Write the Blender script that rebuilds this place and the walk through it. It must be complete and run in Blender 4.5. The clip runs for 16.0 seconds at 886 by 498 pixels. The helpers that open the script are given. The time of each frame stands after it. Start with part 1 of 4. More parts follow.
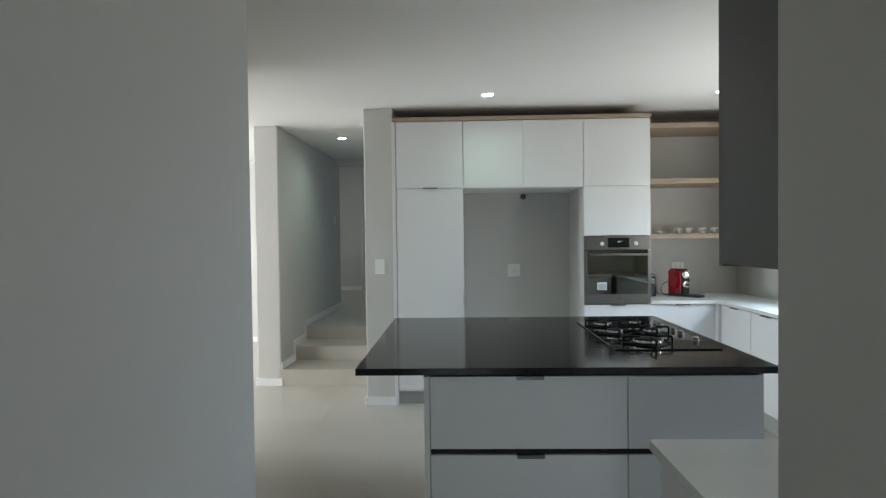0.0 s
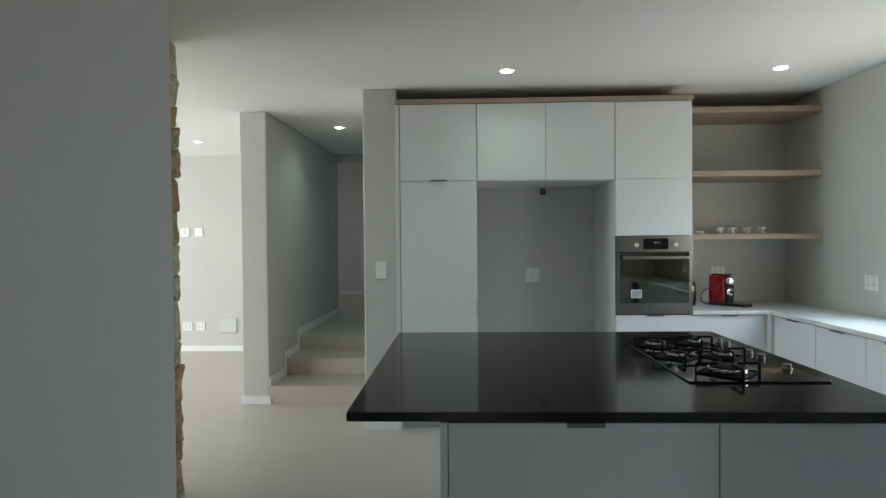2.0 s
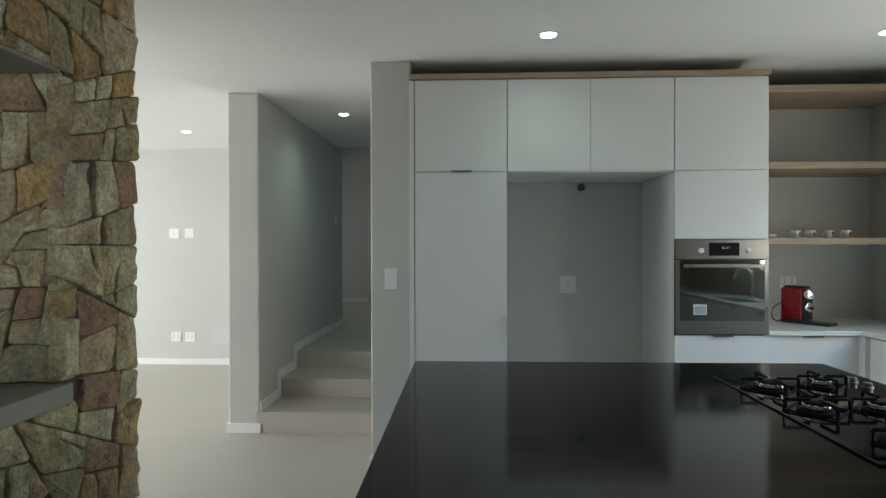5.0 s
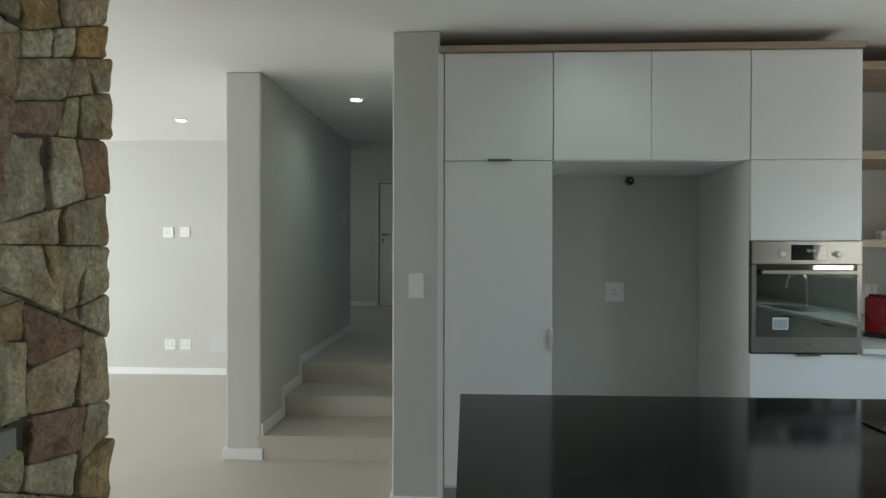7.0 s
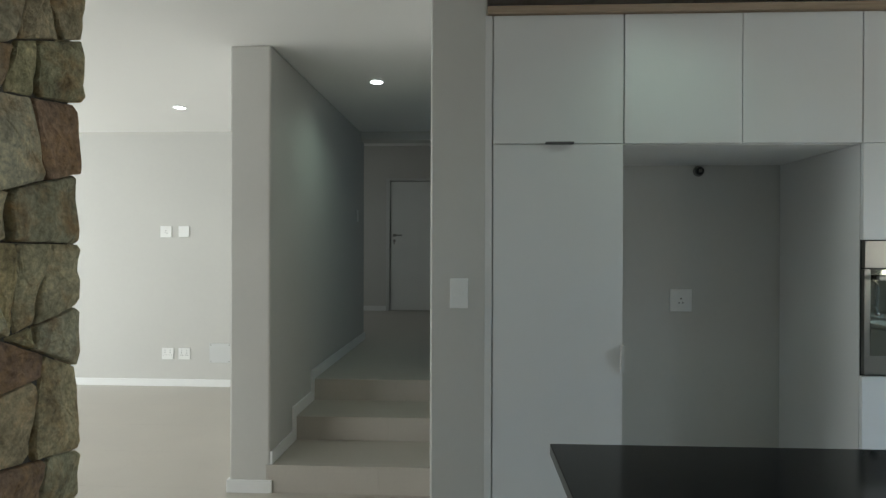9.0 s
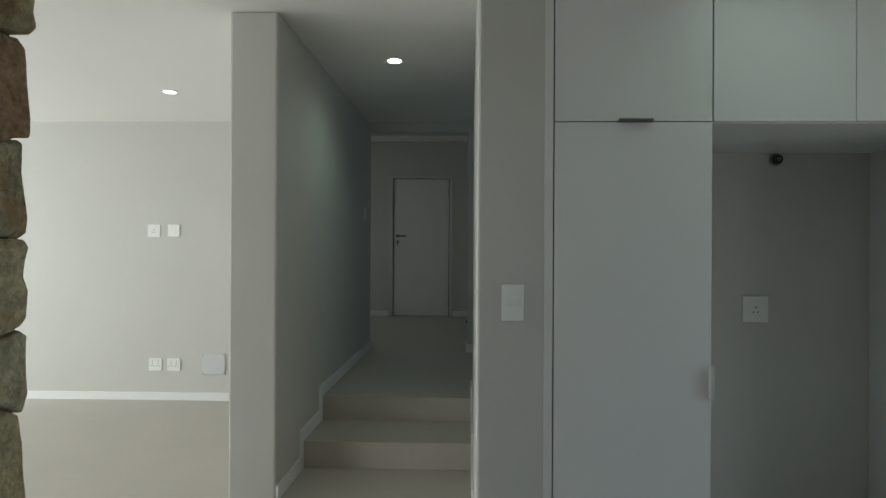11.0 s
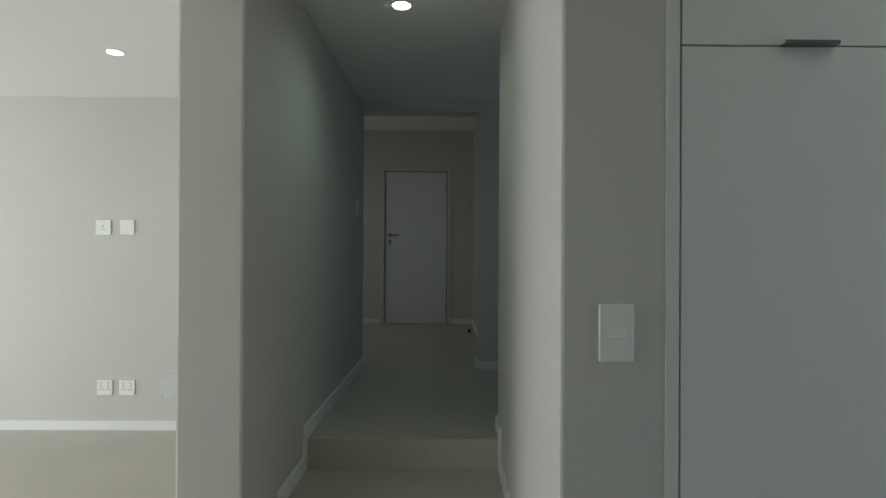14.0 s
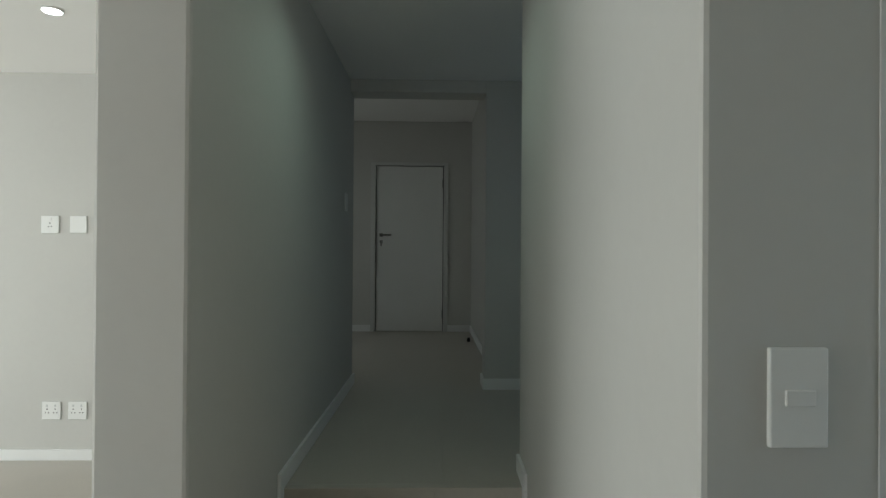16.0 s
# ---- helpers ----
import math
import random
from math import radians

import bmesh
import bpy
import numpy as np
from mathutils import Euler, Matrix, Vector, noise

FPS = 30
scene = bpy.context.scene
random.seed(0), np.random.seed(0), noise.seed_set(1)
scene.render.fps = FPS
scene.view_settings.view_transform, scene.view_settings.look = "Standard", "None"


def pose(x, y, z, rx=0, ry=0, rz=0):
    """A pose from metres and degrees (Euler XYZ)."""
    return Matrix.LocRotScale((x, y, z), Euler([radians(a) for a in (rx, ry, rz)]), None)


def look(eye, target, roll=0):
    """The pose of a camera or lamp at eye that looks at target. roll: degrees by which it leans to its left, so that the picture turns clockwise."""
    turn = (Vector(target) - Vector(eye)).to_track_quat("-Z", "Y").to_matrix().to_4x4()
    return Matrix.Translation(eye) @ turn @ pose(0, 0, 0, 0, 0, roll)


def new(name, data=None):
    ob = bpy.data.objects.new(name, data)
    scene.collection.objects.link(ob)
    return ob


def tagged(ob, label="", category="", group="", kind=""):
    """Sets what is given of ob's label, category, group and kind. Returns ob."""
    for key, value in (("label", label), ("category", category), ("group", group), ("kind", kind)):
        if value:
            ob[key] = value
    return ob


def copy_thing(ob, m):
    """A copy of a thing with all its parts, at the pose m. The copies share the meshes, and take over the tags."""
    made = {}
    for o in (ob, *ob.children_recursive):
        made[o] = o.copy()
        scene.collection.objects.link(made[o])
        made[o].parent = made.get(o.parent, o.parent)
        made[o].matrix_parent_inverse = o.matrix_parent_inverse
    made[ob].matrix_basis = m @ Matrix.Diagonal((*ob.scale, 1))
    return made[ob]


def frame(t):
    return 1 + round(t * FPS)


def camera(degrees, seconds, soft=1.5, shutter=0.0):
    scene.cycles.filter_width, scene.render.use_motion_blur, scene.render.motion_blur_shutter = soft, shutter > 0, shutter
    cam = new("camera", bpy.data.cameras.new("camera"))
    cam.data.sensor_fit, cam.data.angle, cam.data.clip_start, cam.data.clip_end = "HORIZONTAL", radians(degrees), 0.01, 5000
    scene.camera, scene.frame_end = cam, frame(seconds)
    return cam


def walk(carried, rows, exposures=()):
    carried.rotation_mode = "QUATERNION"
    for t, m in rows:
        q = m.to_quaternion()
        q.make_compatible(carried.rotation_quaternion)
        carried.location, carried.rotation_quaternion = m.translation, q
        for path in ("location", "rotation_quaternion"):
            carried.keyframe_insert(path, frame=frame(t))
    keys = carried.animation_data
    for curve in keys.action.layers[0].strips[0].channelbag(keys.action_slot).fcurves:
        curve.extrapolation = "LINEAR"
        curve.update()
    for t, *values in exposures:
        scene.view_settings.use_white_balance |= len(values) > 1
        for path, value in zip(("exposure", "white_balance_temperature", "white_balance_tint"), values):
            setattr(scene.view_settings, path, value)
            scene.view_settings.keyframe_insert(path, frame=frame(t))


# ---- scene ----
cam = camera(75.7, 16.0, soft=1.35)
PATH = [
    (0, (0.322, 0.297, 1.522), (0.267, 2.295, 1.481), -0.7),
    (0.5, (0.296, 0.463, 1.518), (0.238, 2.462, 1.479), -0.7),
    (1, (0.271, 0.638, 1.512), (0.213, 2.637, 1.476), -0.6),
    (1.5, (0.25, 0.774, 1.503), (0.192, 2.773, 1.47), -0.5),
    (2, (0.231, 0.958, 1.498), (0.172, 2.957, 1.467), -0.5),
    (2.5, (0.215, 1.097, 1.497), (0.154, 3.096, 1.468), -0.4),
    (3, (0.197, 1.237, 1.49), (0.132, 3.236, 1.464), -0.4),
    (3.5, (0.169, 1.365, 1.495), (0.101, 3.363, 1.471), -0.4),
    (4, (0.142, 1.478, 1.491), (0.069, 3.476, 1.471), -0.3),
    (6.5, (-0.03, 2.106, 1.485), (-0.116, 4.104, 1.472), -0.0),
    (7, (-0.111, 2.249, 1.491), (-0.193, 4.248, 1.478), 0.1),
    (7.5, (-0.174, 2.361, 1.48), (-0.255, 4.36, 1.467), 0.0),
    (8, (-0.24, 2.502, 1.476), (-0.323, 4.5, 1.466), 0.1),
    (8.5, (-0.306, 2.638, 1.479), (-0.388, 4.636, 1.469), 0.1),
    (9, (-0.355, 2.766, 1.48), (-0.439, 4.764, 1.474), 0.2),
    (11.5, (-0.649, 3.367, 1.467), (-0.69, 5.367, 1.469), 0.4),
    (12, (-0.677, 3.508, 1.47), (-0.71, 5.508, 1.473), 0.5),
    (12.5, (-0.714, 3.651, 1.47), (-0.739, 5.651, 1.475), 0.4),
    (13, (-0.765, 3.803, 1.472), (-0.778, 5.803, 1.477), 0.4),
    (13.5, (-0.794, 3.919, 1.468), (-0.797, 5.919, 1.472), 0.4),
    (14, (-0.817, 4.062, 1.461), (-0.808, 6.062, 1.467), 0.3),
    (14.5, (-0.84, 4.208, 1.464), (-0.82, 6.208, 1.47), 0.3),
    (15, (-0.863, 4.336, 1.461), (-0.831, 6.335, 1.468), 0.4),
    (15.5, (-0.888, 4.476, 1.463), (-0.845, 6.476, 1.47), 0.3),
    (16, (-0.911, 4.647, 1.466), (-0.86, 6.647, 1.475), 0.4),
]
EXPOSURES = [(0, 0.09, 6250, 9), (1, -0.22, 6250, 8), (2, -0.34, 6300, 7), (4, -0.40, 6300, 6), (7, -0.62, 6350, 5), (9, -0.75, 6350, 5), (12, -1.00, 6400, 4), (14, -1.00, 6400, 4), (16, -0.92, 6400, 4)]
walk(cam, [(t, look(eye, target, roll)) for t, eye, target, roll in PATH], EXPOSURES)

# ---- world, sun and daylight ----
SUN_ELEVATION, SUN_BEARING = 62.0, 20.0
world = bpy.data.worlds.new("world")
scene.world = world
world.use_nodes = True
wn = world.node_tree.nodes
sky = wn.new("ShaderNodeTexSky")
sky.sky_type, sky.sun_disc = "NISHITA", False
sky.sun_elevation, sky.sun_rotation = radians(SUN_ELEVATION), radians(SUN_BEARING)
wn["Background"].inputs["Strength"].default_value = 0.12
world.node_tree.links.new(sky.outputs["Color"], wn["Background"].inputs["Color"])
sun = new("sun", bpy.data.lights.new("sun", "SUN"))
sun.data.energy, sun.data.angle, sun.data.color = 3.0, radians(0.5), (1.0, 0.95, 0.88)
sun_way = Vector((math.sin(radians(SUN_BEARING)) * math.cos(radians(SUN_ELEVATION)),
                  math.cos(radians(SUN_BEARING)) * math.cos(radians(SUN_ELEVATION)), math.sin(radians(SUN_ELEVATION))))
sun.matrix_world = look(sun_way * 40, (0, 0, 0))


def window_light(name, centre, target, width, height, watts, color, spread=180):
    """The sky's light that comes in through a glazed opening."""
    data = bpy.data.lights.new(name, "AREA")
    data.shape, data.size, data.size_y, data.energy, data.color = "RECTANGLE", width, height, watts, color
    data.spread = radians(spread)
    ob = new(name, data)
    ob.matrix_world = look(centre, target)
    return ob


SKY_COOL, SKY_WARM, SKY_SHADE, GROUND_WARM = (0.47, 0.72, 1.0), (0.975, 0.99, 1.0), (0.90, 0.97, 0.99), (1.0, 0.93, 0.82)
# through each window: the sky's light, which comes down, and the sunlit ground's, which comes up
for wy, sky_watts, ground_watts in ((3.405, 12.0, 10.0), (4.495, 12.0, 13.0)):
    window_light("window_sky_light", (3.18, wy, 1.865), (1.5, wy, 0.1), 0.53, 0.40, sky_watts, SKY_COOL, 115)
    window_light("window_ground_light", (3.18, wy, 1.445), (0, wy, 2.3), 0.53, 0.40, ground_watts, GROUND_WARM)
window_light("sliding_door_sky_light", (-8.42, 5.6, 1.72), (-2.5, 5.6, 0.6), 5.0, 1.05, 190, (0.86, 0.94, 1.0))
window_light("sliding_door_ground_light", (-8.42, 5.6, 0.60), (-2.5, 5.6, 1.6), 5.0, 1.05, 208, (1.0, 0.98, 0.94))
# added fill through unseen south glazing, brightens the pillar and the back wall
window_light("living_south_fill_light", (-5.5, 2.10, 1.1), (-5.2, 6, 0.9), 3.4, 2.1, 100, SKY_WARM)
window_light("entrance_light", (0.29, -2.92, 1.1), (0.29, 2, 0.9), 1.0, 2.1, 18.5, SKY_SHADE)
# added fill from an unseen alcove, narrowed to brighten the stone recess
window_light("alcove_fill_light", (-1.74, 0.68, 1.1), (-1.95, 3.85, 1.35), 0.68, 2.1, 4.8, SKY_SHADE, 44)
# added fill from the west to brighten the hall, its window unseen
window_light("hall_fill_light", (-3.12, 10.3, 1.7), (-1, 10.3, 1.5), 1.2, 1.2, 6.5, SKY_WARM)
window_light("recess_window_light", (1.13, 7.9, 1.9), (-1, 7.9, 1.7), 0.9, 0.9, 1.9, SKY_COOL)


def spot_light(x, y, z, watts):
    """The lamp inside a recessed downlight."""
    data = bpy.data.lights.new("downlight_lamp", "SPOT")
    data.energy, data.spot_size, data.spot_blend, data.shadow_soft_size, data.color = watts, radians(150), 1.0, 0.05, (0.73, 1.0, 0.85)
    ob = new("downlight_lamp", data)
    ob.matrix_world = look((x, y, z - 0.012), (x, y, 0))


DOWNLIGHTS = [(0.572, 4.99, 2.69), (2.485, 5.03, 2.69), (-1.017, 6.90, 2.69), (-2.845, 7.61, 2.69), (-1.62, 10.3, 3.06)]
for (dx, dy, dz), watts in zip(DOWNLIGHTS, (16, 11, 22, 5, 9)):
    spot_light(dx, dy, dz, watts)

# ---- materials ----


def shade(name, color, rough=0.5, metal=0.0, vary=0.06, scale=3.0, fine=60.0, bump=0.0, bump_scale=120.0, coat=0.0, spec=0.5, spread=0.0, rough_vary=0.08):
    """Paint, metal, tile and the like: broad and fine variation of colour and gloss, fine relief; spread varies it from piece to piece."""
    m = bpy.data.materials.new(name)
    m.use_nodes = True
    n, l = m.node_tree.nodes, m.node_tree.links
    b = n["Principled BSDF"]
    tc = n.new("ShaderNodeTexCoord")
    broad, grain = n.new("ShaderNodeTexNoise"), n.new("ShaderNodeTexNoise")
    broad.inputs["Scale"].default_value, broad.inputs["Detail"].default_value = scale, 5
    grain.inputs["Scale"].default_value, grain.inputs["Detail"].default_value = fine, 3
    for t in (broad, grain):
        l.new(tc.outputs["Object"], t.inputs["Vector"])
    add = n.new("ShaderNodeMath")
    add.operation = "MULTIPLY_ADD"
    add.inputs[1].default_value = 0.4
    l.new(grain.outputs["Fac"], add.inputs[0])
    l.new(broad.outputs["Fac"], add.inputs[2])
    ramp = n.new("ShaderNodeMapRange")
    ramp.inputs["From Min"].default_value, ramp.inputs["From Max"].default_value = 0.35, 1.05
    ramp.inputs["To Min"].default_value, ramp.inputs["To Max"].default_value = 1 - vary, 1 + vary
    l.new(add.outputs[0], ramp.inputs["Value"])
    value = ramp.outputs[0]
    if spread:
        info, piece, mul = n.new("ShaderNodeObjectInfo"), n.new("ShaderNodeMapRange"), n.new("ShaderNodeMath")
        piece.inputs["To Min"].default_value, piece.inputs["To Max"].default_value = 1 - spread, 1 + spread
        l.new(info.outputs["Random"], piece.inputs["Value"])
        mul.operation = "MULTIPLY"
        l.new(value, mul.inputs[0])
        l.new(piece.outputs[0], mul.inputs[1])
        value = mul.outputs[0]
    mix = n.new("ShaderNodeVectorMath")
    mix.operation = "SCALE"
    mix.inputs[0].default_value = color
    l.new(value, mix.inputs["Scale"])
    l.new(mix.outputs[0], b.inputs["Base Color"])
    rr = n.new("ShaderNodeMapRange")
    rr.inputs["To Min"].default_value, rr.inputs["To Max"].default_value = max(0.02, rough - rough_vary), min(1, rough + rough_vary)
    l.new(broad.outputs["Fac"], rr.inputs["Value"])
    l.new(rr.outputs[0], b.inputs["Roughness"])
    b.inputs["Metallic"].default_value, b.inputs["Coat Weight"].default_value = metal, coat
    b.inputs["Specular IOR Level"].default_value = spec
    if bump:
        relief, bn = n.new("ShaderNodeTexNoise"), n.new("ShaderNodeBump")
        relief.inputs["Scale"].default_value, relief.inputs["Detail"].default_value = bump_scale, 4
        bn.inputs["Strength"].default_value, bn.inputs["Distance"].default_value = bump, 0.004
        l.new(tc.outputs["Object"], relief.inputs["Vector"])
        l.new(relief.outputs["Fac"], bn.inputs["Height"])
        l.new(bn.outputs["Normal"], b.inputs["Normal"])
    return m


def wood_shade(name, light, dark, rough=0.55):
    """Oak veneer with its grain along x."""
    m = bpy.data.materials.new(name)
    m.use_nodes = True
    n, l = m.node_tree.nodes, m.node_tree.links
    b = n["Principled BSDF"]
    tc, mp, a, c = n.new("ShaderNodeTexCoord"), n.new("ShaderNodeMapping"), n.new("ShaderNodeTexNoise"), n.new("ShaderNodeTexNoise")
    mp.inputs["Scale"].default_value = (1.2, 22, 22)
    a.inputs["Scale"].default_value, a.inputs["Detail"].default_value, a.inputs["Distortion"].default_value = 2.0, 6, 0.6
    c.inputs["Scale"].default_value = 14
    l.new(tc.outputs["Object"], mp.inputs["Vector"])
    l.new(mp.outputs[0], a.inputs["Vector"])
    l.new(mp.outputs[0], c.inputs["Vector"])
    mx = n.new("ShaderNodeMath")
    mx.operation = "MULTIPLY_ADD"
    mx.inputs[1].default_value = 0.35
    l.new(c.outputs["Fac"], mx.inputs[0])
    l.new(a.outputs["Fac"], mx.inputs[2])
    cr = n.new("ShaderNodeValToRGB")
    cr.color_ramp.elements[0].position, cr.color_ramp.elements[1].position = 0.45, 0.85
    cr.color_ramp.elements[0].color, cr.color_ramp.elements[1].color = (*dark, 1), (*light, 1)
    l.new(mx.outputs[0], cr.inputs["Fac"])
    l.new(cr.outputs["Color"], b.inputs["Base Color"])
    b.inputs["Roughness"].default_value = rough
    bn = n.new("ShaderNodeBump")
    bn.inputs["Strength"].default_value, bn.inputs["Distance"].default_value = 0.15, 0.002
    l.new(a.outputs["Fac"], bn.inputs["Height"])
    l.new(bn.outputs["Normal"], b.inputs["Normal"])
    return m


def stone_shade(name):
    """Split field stone: grey, tan, rust and olive, a different mix for every stone."""
    m = bpy.data.materials.new(name)
    m.use_nodes = True
    n, l = m.node_tree.nodes, m.node_tree.links
    b = n["Principled BSDF"]
    tc, info = n.new("ShaderNodeTexCoord"), n.new("ShaderNodeObjectInfo")
    shift = n.new("ShaderNodeVectorMath")
    shift.operation = "MULTIPLY_ADD"
    shift.inputs[1].default_value = (1, 1, 1)
    far = n.new("ShaderNodeCombineXYZ")
    tim = n.new("ShaderNodeMath")
    tim.operation, tim.inputs[1].default_value = "MULTIPLY", 37.0
    l.new(info.outputs["Random"], tim.inputs[0])
    for k in range(3):
        l.new(tim.outputs[0], far.inputs[k])
    l.new(tc.outputs["Object"], shift.inputs[0])
    l.new(far.outputs[0], shift.inputs[2])
    base = n.new("ShaderNodeValToRGB")
    base.color_ramp.interpolation = "LINEAR"
    tones = [(0.0, (0.43, 0.38, 0.23)), (0.10, (0.57, 0.49, 0.31)), (0.20, (0.28, 0.18, 0.12)), (0.32, (0.66, 0.62, 0.42)), (0.42, (0.37, 0.32, 0.19)),
             (0.52, (0.51, 0.33, 0.14)), (0.62, (0.49, 0.45, 0.26)), (0.72, (0.37, 0.34, 0.22)), (0.82, (0.61, 0.55, 0.38)), (0.90, (0.39, 0.25, 0.17)), (1.0, (0.52, 0.45, 0.26))]
    e = base.color_ramp.elements
    e[0].position, e[0].color = tones[0][0], (*tones[0][1], 1)
    e[1].position, e[1].color = tones[-1][0], (*tones[-1][1], 1)
    for p, c in tones[1:-1]:
        e.new(p).color = (*c, 1)
    l.new(info.outputs["Random"], base.inputs["Fac"])
    patch, grain, rust = n.new("ShaderNodeTexNoise"), n.new("ShaderNodeTexNoise"), n.new("ShaderNodeTexNoise")
    for t, sc, d in ((patch, 9, 9), (grain, 58, 9), (rust, 7, 7)):
        t.inputs["Scale"].default_value, t.inputs["Detail"].default_value, t.inputs["Roughness"].default_value, t.inputs["Distortion"].default_value = sc, d, 0.68, 0.15
        l.new(shift.outputs[0], t.inputs["Vector"])
    rr = n.new("ShaderNodeMapRange")
    rr.inputs["From Min"].default_value, rr.inputs["From Max"].default_value = 0.48, 0.66
    rr.inputs["To Max"].default_value = 0.72
    l.new(rust.outputs["Fac"], rr.inputs["Value"])
    warm = n.new("ShaderNodeMix")
    warm.data_type = "RGBA"
    warm.inputs["B"].default_value = (0.40, 0.235, 0.10, 1)
    l.new(rr.outputs[0], warm.inputs["Factor"])
    l.new(base.outputs["Color"], warm.inputs["A"])
    v1, v2 = n.new("ShaderNodeMapRange"), n.new("ShaderNodeMapRange")
    for v, src, lo, hi in ((v1, patch, 0.62, 1.48), (v2, grain, 0.62, 1.44)):
        v.inputs["From Min"].default_value, v.inputs["From Max"].default_value = 0.3, 0.7
        v.inputs["To Min"].default_value, v.inputs["To Max"].default_value = lo, hi
        l.new(src.outputs["Fac"], v.inputs["Value"])
    mul = n.new("ShaderNodeMath")
    mul.operation = "MULTIPLY"
    l.new(v1.outputs[0], mul.inputs[0])
    l.new(v2.outputs[0], mul.inputs[1])
    stain, sr, dirty = n.new("ShaderNodeTexNoise"), n.new("ShaderNodeMapRange"), n.new("ShaderNodeMix")
    stain.inputs["Scale"].default_value, stain.inputs["Detail"].default_value, stain.inputs["Roughness"].default_value, stain.inputs["Distortion"].default_value = 13, 8, 0.72, 0.5
    l.new(shift.outputs[0], stain.inputs["Vector"])
    sr.inputs["From Min"].default_value, sr.inputs["From Max"].default_value, sr.inputs["To Max"].default_value = 0.54, 0.68, 0.55
    l.new(stain.outputs["Fac"], sr.inputs["Value"])
    dirty.data_type = "RGBA"
    dirty.inputs["B"].default_value = (0.17, 0.12, 0.085, 1)
    l.new(sr.outputs[0], dirty.inputs["Factor"])
    l.new(warm.outputs["Result"], dirty.inputs["A"])
    sc = n.new("ShaderNodeVectorMath")
    sc.operation = "SCALE"
    l.new(dirty.outputs["Result"], sc.inputs[0])
    l.new(mul.outputs[0], sc.inputs["Scale"])
    l.new(sc.outputs[0], b.inputs["Base Color"])
    b.inputs["Roughness"].default_value = 0.88
    hsum = n.new("ShaderNodeMath")
    hsum.operation = "MULTIPLY_ADD"
    hsum.inputs[1].default_value = 0.55
    l.new(grain.outputs["Fac"], hsum.inputs[0])
    l.new(patch.outputs["Fac"], hsum.inputs[2])
    bn = n.new("ShaderNodeBump")
    bn.inputs["Strength"].default_value, bn.inputs["Distance"].default_value = 0.9, 0.024
    l.new(hsum.outputs[0], bn.inputs["Height"])
    l.new(bn.outputs["Normal"], b.inputs["Normal"])
    return m


def glow_shade(name, color, strength):
    m = bpy.data.materials.new(name)
    m.use_nodes = True
    b = m.node_tree.nodes["Principled BSDF"]
    b.inputs["Emission Color"].default_value, b.inputs["Emission Strength"].default_value = (*color, 1), strength
    return m


def glass_shade(name, color=(1, 1, 1), rough=0.0):
    m = bpy.data.materials.new(name)
    m.use_nodes = True
    b = m.node_tree.nodes["Principled BSDF"]
    b.inputs["Base Color"].default_value, b.inputs["Transmission Weight"].default_value = (*color, 1), 1.0
    b.inputs["Roughness"].default_value, b.inputs["IOR"].default_value = rough, 1.45
    return m


WALL = shade("wall_paint", (0.56, 0.552, 0.522), 0.62, vary=0.035, scale=1.3, fine=30, bump=0.10, bump_scale=45)
CEIL = shade("ceiling_paint", (0.86, 0.85, 0.83), 0.75, vary=0.02, scale=0.8, bump=0.05, bump_scale=60)
WHITE_TRIM = shade("white_gloss_paint", (0.80, 0.80, 0.79), 0.38, vary=0.03, scale=5, bump=0.04)
TILE = shade("floor_porcelain", (0.49, 0.455, 0.405), 0.36, vary=0.07, scale=2.2, fine=55, bump=0.02, spread=0.006)
GROUT = shade("floor_grout", (0.46, 0.43, 0.385), 0.5, vary=0.1, scale=20)
CABINET = shade("white_cabinet_foil", (0.74, 0.745, 0.74), 0.33, vary=0.015, scale=2.0, rough_vary=0.01)
CARCASS = shade("white_melamine", (0.70, 0.70, 0.69), 0.45, vary=0.02)
GREY_CAB = shade("charcoal_cabinet_foil", (0.085, 0.09, 0.095), 0.42, vary=0.06, scale=4)
PLINTH = shade("grey_plinth", (0.34, 0.345, 0.33), 0.4, vary=0.05)
HANDLE = shade("gunmetal_handle", (0.17, 0.17, 0.172), 0.36, metal=0.9, vary=0.06)
GRANITE = shade("black_granite", (0.012, 0.012, 0.0125), 0.10, vary=0.25, scale=40, fine=420, rough_vary=0.02, spec=0.30)
QUARTZ = shade("white_quartz", (0.68, 0.69, 0.65), 0.22, vary=0.04, scale=6, fine=160)
STEEL = shade("brushed_steel", (0.25, 0.243, 0.228), 0.30, metal=1.0, vary=0.05, scale=8, fine=200)
KNOB = shade("satin_knob_metal", (0.21, 0.21, 0.205), 0.42, metal=1.0, vary=0.05)
CHROME = shade("chrome", (0.82, 0.82, 0.82), 0.14, metal=1.0, vary=0.02, rough_vary=0.02)
ALU = shade("burner_aluminium", (0.90, 0.90, 0.89), 0.24, metal=1.0, vary=0.06)
BLACK_GLASS = shade("black_glass", (0.008, 0.008, 0.009), 0.05, vary=0.05, coat=0.3, rough_vary=0.02)
OVEN_GLASS = shade("oven_door_glass", (0.20, 0.205, 0.175), 0.04, metal=1.0, vary=0.05, rough_vary=0.02)
IRON = shade("cast_iron", (0.008, 0.008, 0.008), 0.65, vary=0.2, bump=0.2, spec=0.08)
BLACK_PLASTIC = shade("black_plastic", (0.018, 0.018, 0.02), 0.4, vary=0.1)
RED_PLASTIC = shade("red_plastic", (0.33, 0.010, 0.016), 0.28, vary=0.06, coat=0.2)
